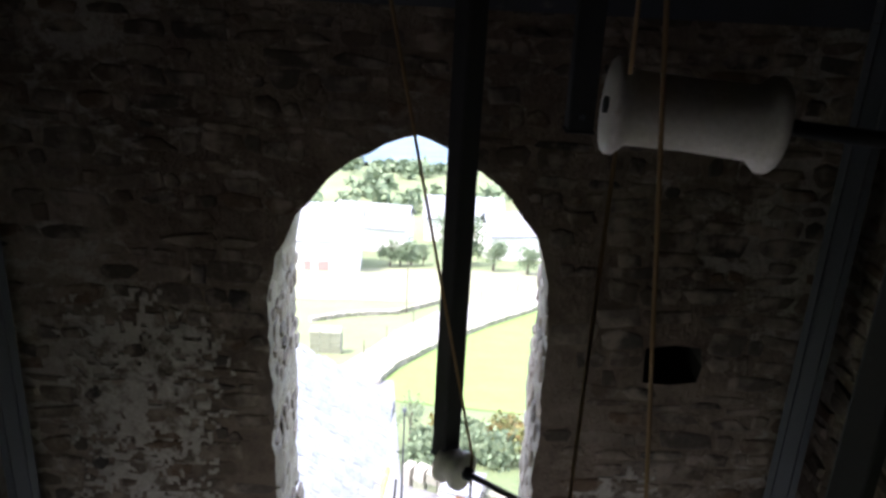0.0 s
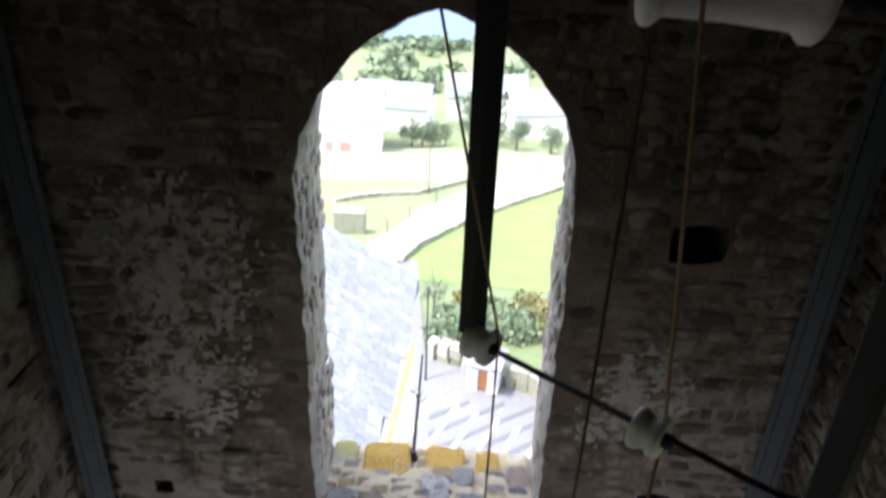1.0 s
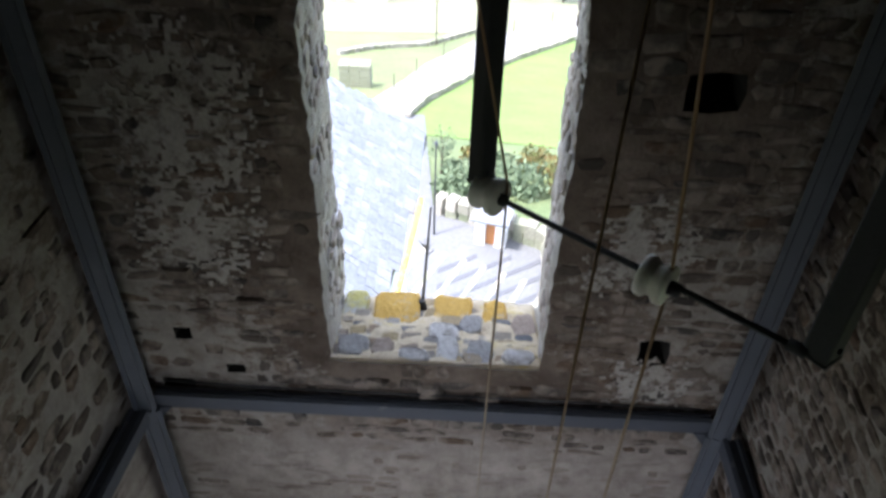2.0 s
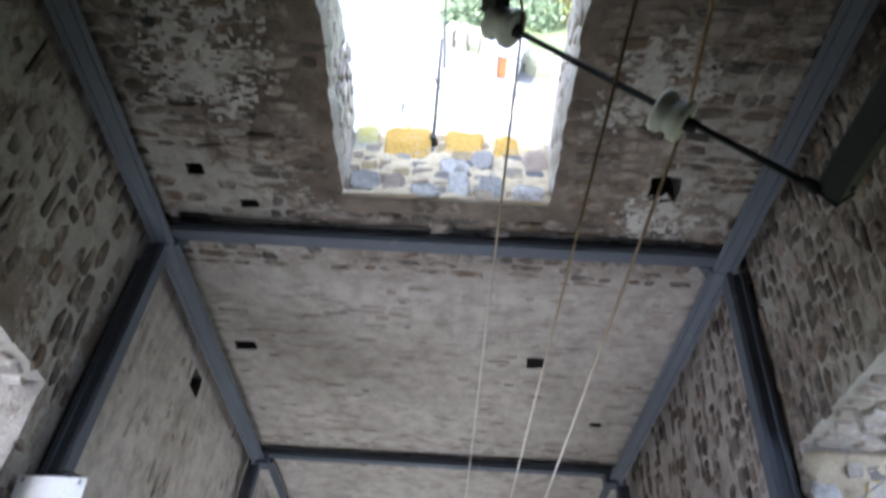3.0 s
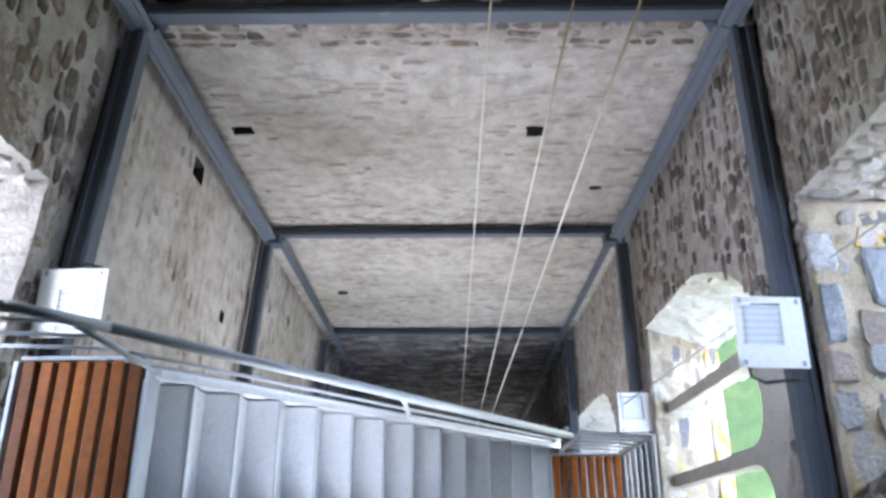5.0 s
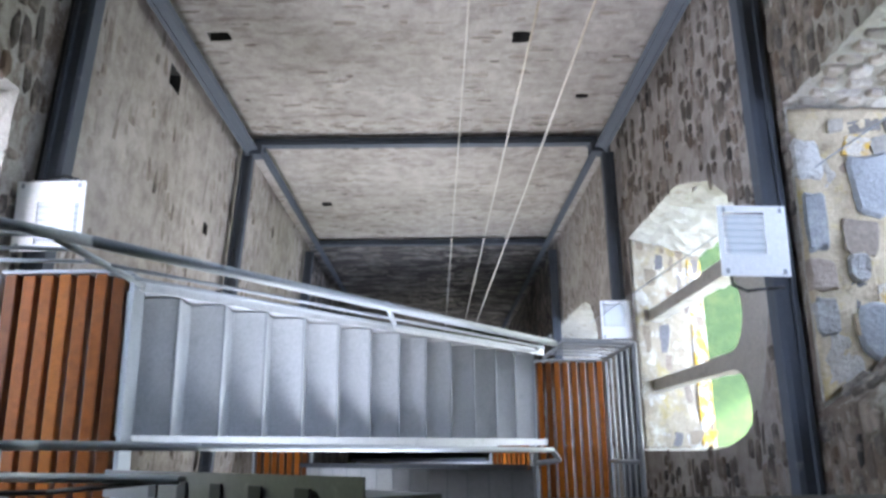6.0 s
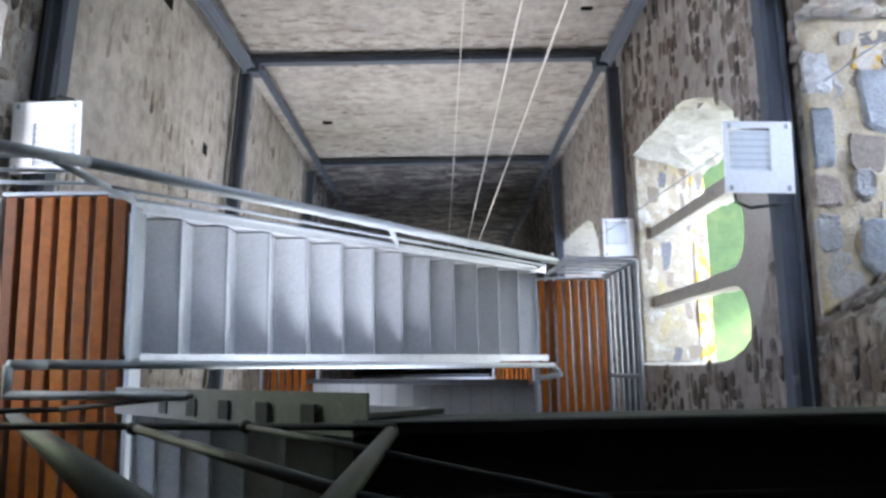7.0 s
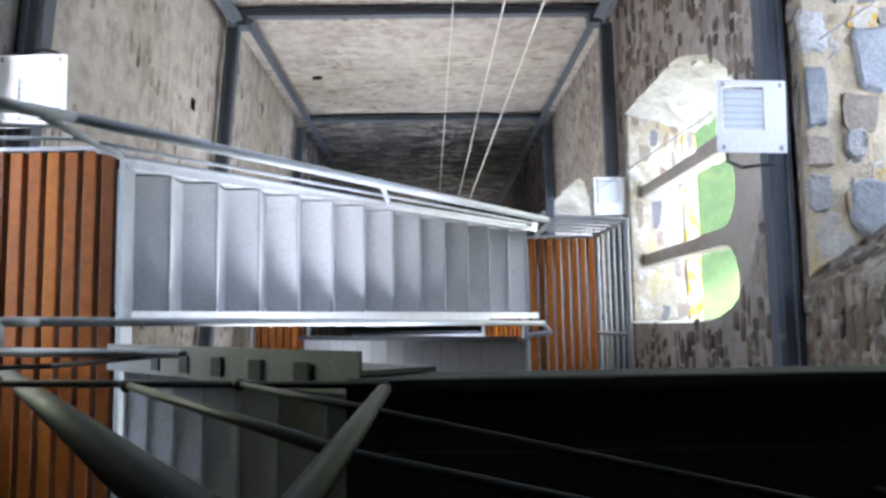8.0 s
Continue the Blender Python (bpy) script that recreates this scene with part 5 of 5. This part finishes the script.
def rubble(parent, put, rect, holes, near, keep, seed, inward, holds=(), size=(0.07, 0.28), course=(0.035, 0.115), wide=-3.7, deep=1.0, edge=0.2):
    """Courses of uneven stones that stand proud of the mortar; those in the near stretch are pieces of their own."""
    rnd = random.Random(seed)
    u0, u1, w0, w1 = rect
    lots = {True: ([], []), False: ([], [])}
    w = w1
    count = 0
    while w > w0:
        h = rnd.uniform(*course) * (1.0 if w > wide else 0.62)
        u = u0 - rnd.uniform(0, 0.2)
        while u < u1:
            wid = size[0] + (size[1] - size[0]) * rnd.random() ** 1.6
            wid *= 1.0 if w > wide else 0.75
            cu, cw = u + wid / 2, w - h / 2 + rnd.uniform(-0.012, 0.012)
            u += wid + rnd.uniform(-0.018, 0.016)
            if not (u0 < cu < u1) or any(math.hypot((cu - sum(p[0] for p in q) / 8), (cw - sum(p[1] for p in q) / 8)) < 0.10 + wid / 2 for q in holds) or any(inside(hh[0], cu, cw, wid * edge) for hh in holes):
                continue
            if rnd.random() > keep(cu, cw):
                continue
            dep = rnd.uniform(0.004, 0.020) * deep * (1.0 if cw > wide else 0.6)
            c = put(cu, cw, 0)
            tilt = rnd.uniform(-7, 7)
            base = Matrix.Translation(c) @ inward @ pose(0, 0, 0, 0, tilt, 0) @ Matrix.Diagonal((wid, dep, h * rnd.uniform(0.72, 1.12), 1))
            k = rnd.randrange(len(SHAPES))
            if count < 300 and cw > wide and near[0] < cu < near[1] and near[2] < cw < near[3]:
                ob = new("stone", STONE_MESHES[k])
                ob.parent = parent
                ob.matrix_local = base
                count += 1
            else:
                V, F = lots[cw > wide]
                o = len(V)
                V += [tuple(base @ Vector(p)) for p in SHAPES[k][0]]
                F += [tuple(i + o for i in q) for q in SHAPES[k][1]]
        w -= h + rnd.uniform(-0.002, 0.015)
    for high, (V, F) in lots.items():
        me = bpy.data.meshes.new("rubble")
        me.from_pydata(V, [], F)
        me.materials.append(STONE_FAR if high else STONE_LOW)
        ob = new("rubble", me)
        ob.parent = parent
        ob["kind"] = "stuff"
        ob["label"] = "brown and grey rubble stones in mortar" if high else "small stones showing through pale render"


def turn_in(ax):
    """Local y of a stone points into the room."""
    return Matrix.Rotation(radians(ax), 4, "Z")


def patchy(u, w, s, lo, hi):
    return lo + (hi - lo) * max(0.0, min(1.0, 0.5 + 1.1 * noise.noise(Vector((u * s, w * s, 4.2)))))


def keep_front(u, w):
    if w > -3.65:
        return patchy(u, w, 0.9, 0.72, 1.0)
    if w > -4.1:
        return patchy(u, w, 1.5, 0.3, 1.0)
    return patchy(u, w, 1.3, -0.1, 0.30) + (0.45 if -6.98 < w < -6.6 else 0)


def keep_right(u, w):
    return patchy(u, w, 0.9, 0.85, 1.0) if w > -4.4 else patchy(u, w, 0.9, 0.35, 0.8) if w > -7 else patchy(u, w, 0.9, 0.15, 0.45)


def keep_left(u, w):
    return patchy(u, w, 0.9, 0.35, 0.85) if w > -3.7 else patchy(u, w, 1.0, 0.0, 0.3)


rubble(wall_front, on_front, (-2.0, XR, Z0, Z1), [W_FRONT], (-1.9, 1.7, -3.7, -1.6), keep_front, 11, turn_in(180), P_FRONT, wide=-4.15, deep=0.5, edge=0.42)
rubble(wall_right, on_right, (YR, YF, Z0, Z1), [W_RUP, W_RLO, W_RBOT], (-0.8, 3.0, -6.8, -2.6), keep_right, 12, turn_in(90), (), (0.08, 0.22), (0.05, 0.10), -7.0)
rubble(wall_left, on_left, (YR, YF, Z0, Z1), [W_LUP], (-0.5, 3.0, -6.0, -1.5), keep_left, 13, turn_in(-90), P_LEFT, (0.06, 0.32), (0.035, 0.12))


PALE_MESHES = []
for me in STONE_MESHES:
    pale = me.copy()
    pale.materials[0] = STONE_JAMB
    PALE_MESHES.append(pale)


def reveal_stones(parent, put, hole, seed, lo, hi, sides=(0,), meshes=None, proud=1.0):
    """Stones set in the two jambs of a splayed opening."""
    rnd = random.Random(seed)
    a, b = hole
    n = len(a)
    for side in sides:
        idx = [i for i in range(n) if lo < a[i][1] < hi and (i < n // 3) == (side == 0) and abs(a[i][0] - (min(p[0] for p in a) if side == 0 else max(p[0] for p in a))) < 0.05]
        if len(idx) < 3:
            continue
        wz = min(a[i][1] for i in idx)
        top = max(a[i][1] for i in idx)
        while wz < top:
            h = rnd.uniform(0.06, 0.13)
            f = rnd.uniform(0.02, 0.1)
            while f < 0.93:
                wf = rnd.uniform(0.10, 0.26)
                i = min(idx, key=lambda k: abs(a[k][1] - wz))
                uc = lambda t: a[i][0] + (b[i][0] - a[i][0]) * t
                p0, p1 = put(uc(f), wz + h / 2, THICK * f), put(uc(f + wf), wz + h / 2, THICK * (f + wf))
                along = (p1 - p0).normalized()
                inn = along.cross(Vector((0, 0, 1)))
                mid = put(sum(q[0] for q in a) / n, wz + h / 2, THICK * f)
                if inn.dot(mid - p0) < 0:
                    inn = -inn
                rot = Matrix((along, inn, along.cross(inn))).transposed().to_4x4()
                base = Matrix.Translation((p0 + p1) / 2) @ rot @ Matrix.Diagonal(((p1 - p0).length * 0.9, rnd.uniform(0.02, 0.035) * proud, h * 0.95, 1))
                ob = new("stone", (meshes or STONE_MESHES)[rnd.randrange(len(STONE_MESHES))])
                ob.parent = parent
                ob.matrix_local = base
                f += wf + 0.02
            wz += h + 0.012


# near jamb gets the dark rubble stones, standing in for its shade
reveal_stones(wall_right, on_right, W_RUP, 61, -3.7, -2.5, (0,), None, 1.3)
reveal_stones(wall_right, on_right, W_RUP, 62, -3.7, -2.3, (1,), PALE_MESHES, 0.7)
reveal_stones(wall_front, on_front, W_FRONT, 63, -3.4, -1.3, (0, 1), PALE_MESHES, 0.4)
reveal_stones(wall_left, on_left, W_LUP, 64, -3.5, -2.2, (1,), PALE_MESHES, 0.9)


def plaster_patch(parent, put, u, w, ru, rw, seed):
    """A thin pale scab of old plaster with a ragged edge and gaps."""
    bm = bmesh.new()
    step = 0.02
    nu, nw = int(2 * ru / step), int(2 * rw / step)
    vid = {}

    def vert(i, k):
        if (i, k) not in vid:
            uu, ww = u - ru + i * step, w - rw + k * step
            jit = noise.noise_vector(Vector((uu * 31, ww * 31, seed))) * 0.011
            vid[i, k] = bm.verts.new(put(uu + jit.x, ww + jit.y, -0.0075 - 0.004 * noise.noise(Vector((uu * 12, ww * 12, seed + 3)))))
        return vid[i, k]

    for i in range(nu):
        for k in range(nw):
            a, b = (i + 0.5) / nu * 2 - 1, (k + 0.5) / nw * 2 - 1
            edge = 1 - (a * a + b * b) + 0.8 * noise.noise(Vector((a * 2.1, b * 2.6, seed))) + 1.0 * noise.noise(Vector((a * 7, b * 12, seed + 8))) + 0.6 * noise.noise(Vector((a * 17, b * 24, seed + 5)))
            if edge > 0.42:
                bm.faces.new((vert(i, k), vert(i + 1, k), vert(i + 1, k + 1), vert(i, k + 1)))
    r = bmesh.ops.extrude_face_region(bm, geom=list(bm.faces))
    c0, c1 = put(u, w, 0), put(u, w, 0.012)
    bmesh.ops.translate(bm, vec=c1 - c0, verts=[g for g in r["geom"] if isinstance(g, bmesh.types.BMVert)])
    part("plaster_patch", bm, SCAB, parent, "pale ragged patch of old plaster")


for args in ((-1.25, -1.80, 0.40, 0.50, 1.0), (-1.30, -2.45, 0.36, 0.36, 2.0), (1.15, -3.42, 0.28, 0.22, 4.0), (0.95, -2.45, 0.30, 0.36, 5.0)):
    plaster_patch(wall_front, on_front, *args)


# a few large dark stones under the window sill
rnd = random.Random(88)
for u, w, wu, wh in ((-0.10, -3.575, 0.20, 0.13), (0.24, -3.60, 0.20, 0.07), (-0.42, -3.52, 0.16, 0.07), (0.42, -3.53, 0.18, 0.06), (-1.1, -2.9, 0.17, 0.05), (-1.45, -2.72, 0.2, 0.09), (0.95, -2.72, 0.2, 0.05)):
    ob = new("stone", STONE_MESHES[rnd.randrange(len(STONE_MESHES))])
    ob.parent = wall_front
    ob.matrix_local = Matrix.Translation(on_front(u, w, 0)) @ turn_in(180) @ Matrix.Diagonal((wu, 0.035, wh, 1))

# black supply cables along the frame; the front one draws a thin shadow line
for name_pts in ([(-1.7, 2.975, ZA + 0.13), (-1.0, 2.97, ZA + 0.115), (0.2, 2.972, ZA + 0.12), (1.5, 2.97, ZA + 0.11)], [(1.735, 2.75, ZA + 0.02), (1.735, 1.4, ZA + 0.03), (1.737, 0.4, ZA + 0.0), (1.735, -0.6, ZA + 0.03)], [(xl(2.7) + 0.02, 2.7, ZA + 0.02), (xl(1.2) + 0.02, 1.2, ZA + 0.02)]):
    bm = polytube(bmesh.new(), name_pts, 0.008, 8)
    tagged(part("supply_cable", bm, BLACK, None, "", True), "black supply cable clipped beside the steel frame", "cable", "supply cables")
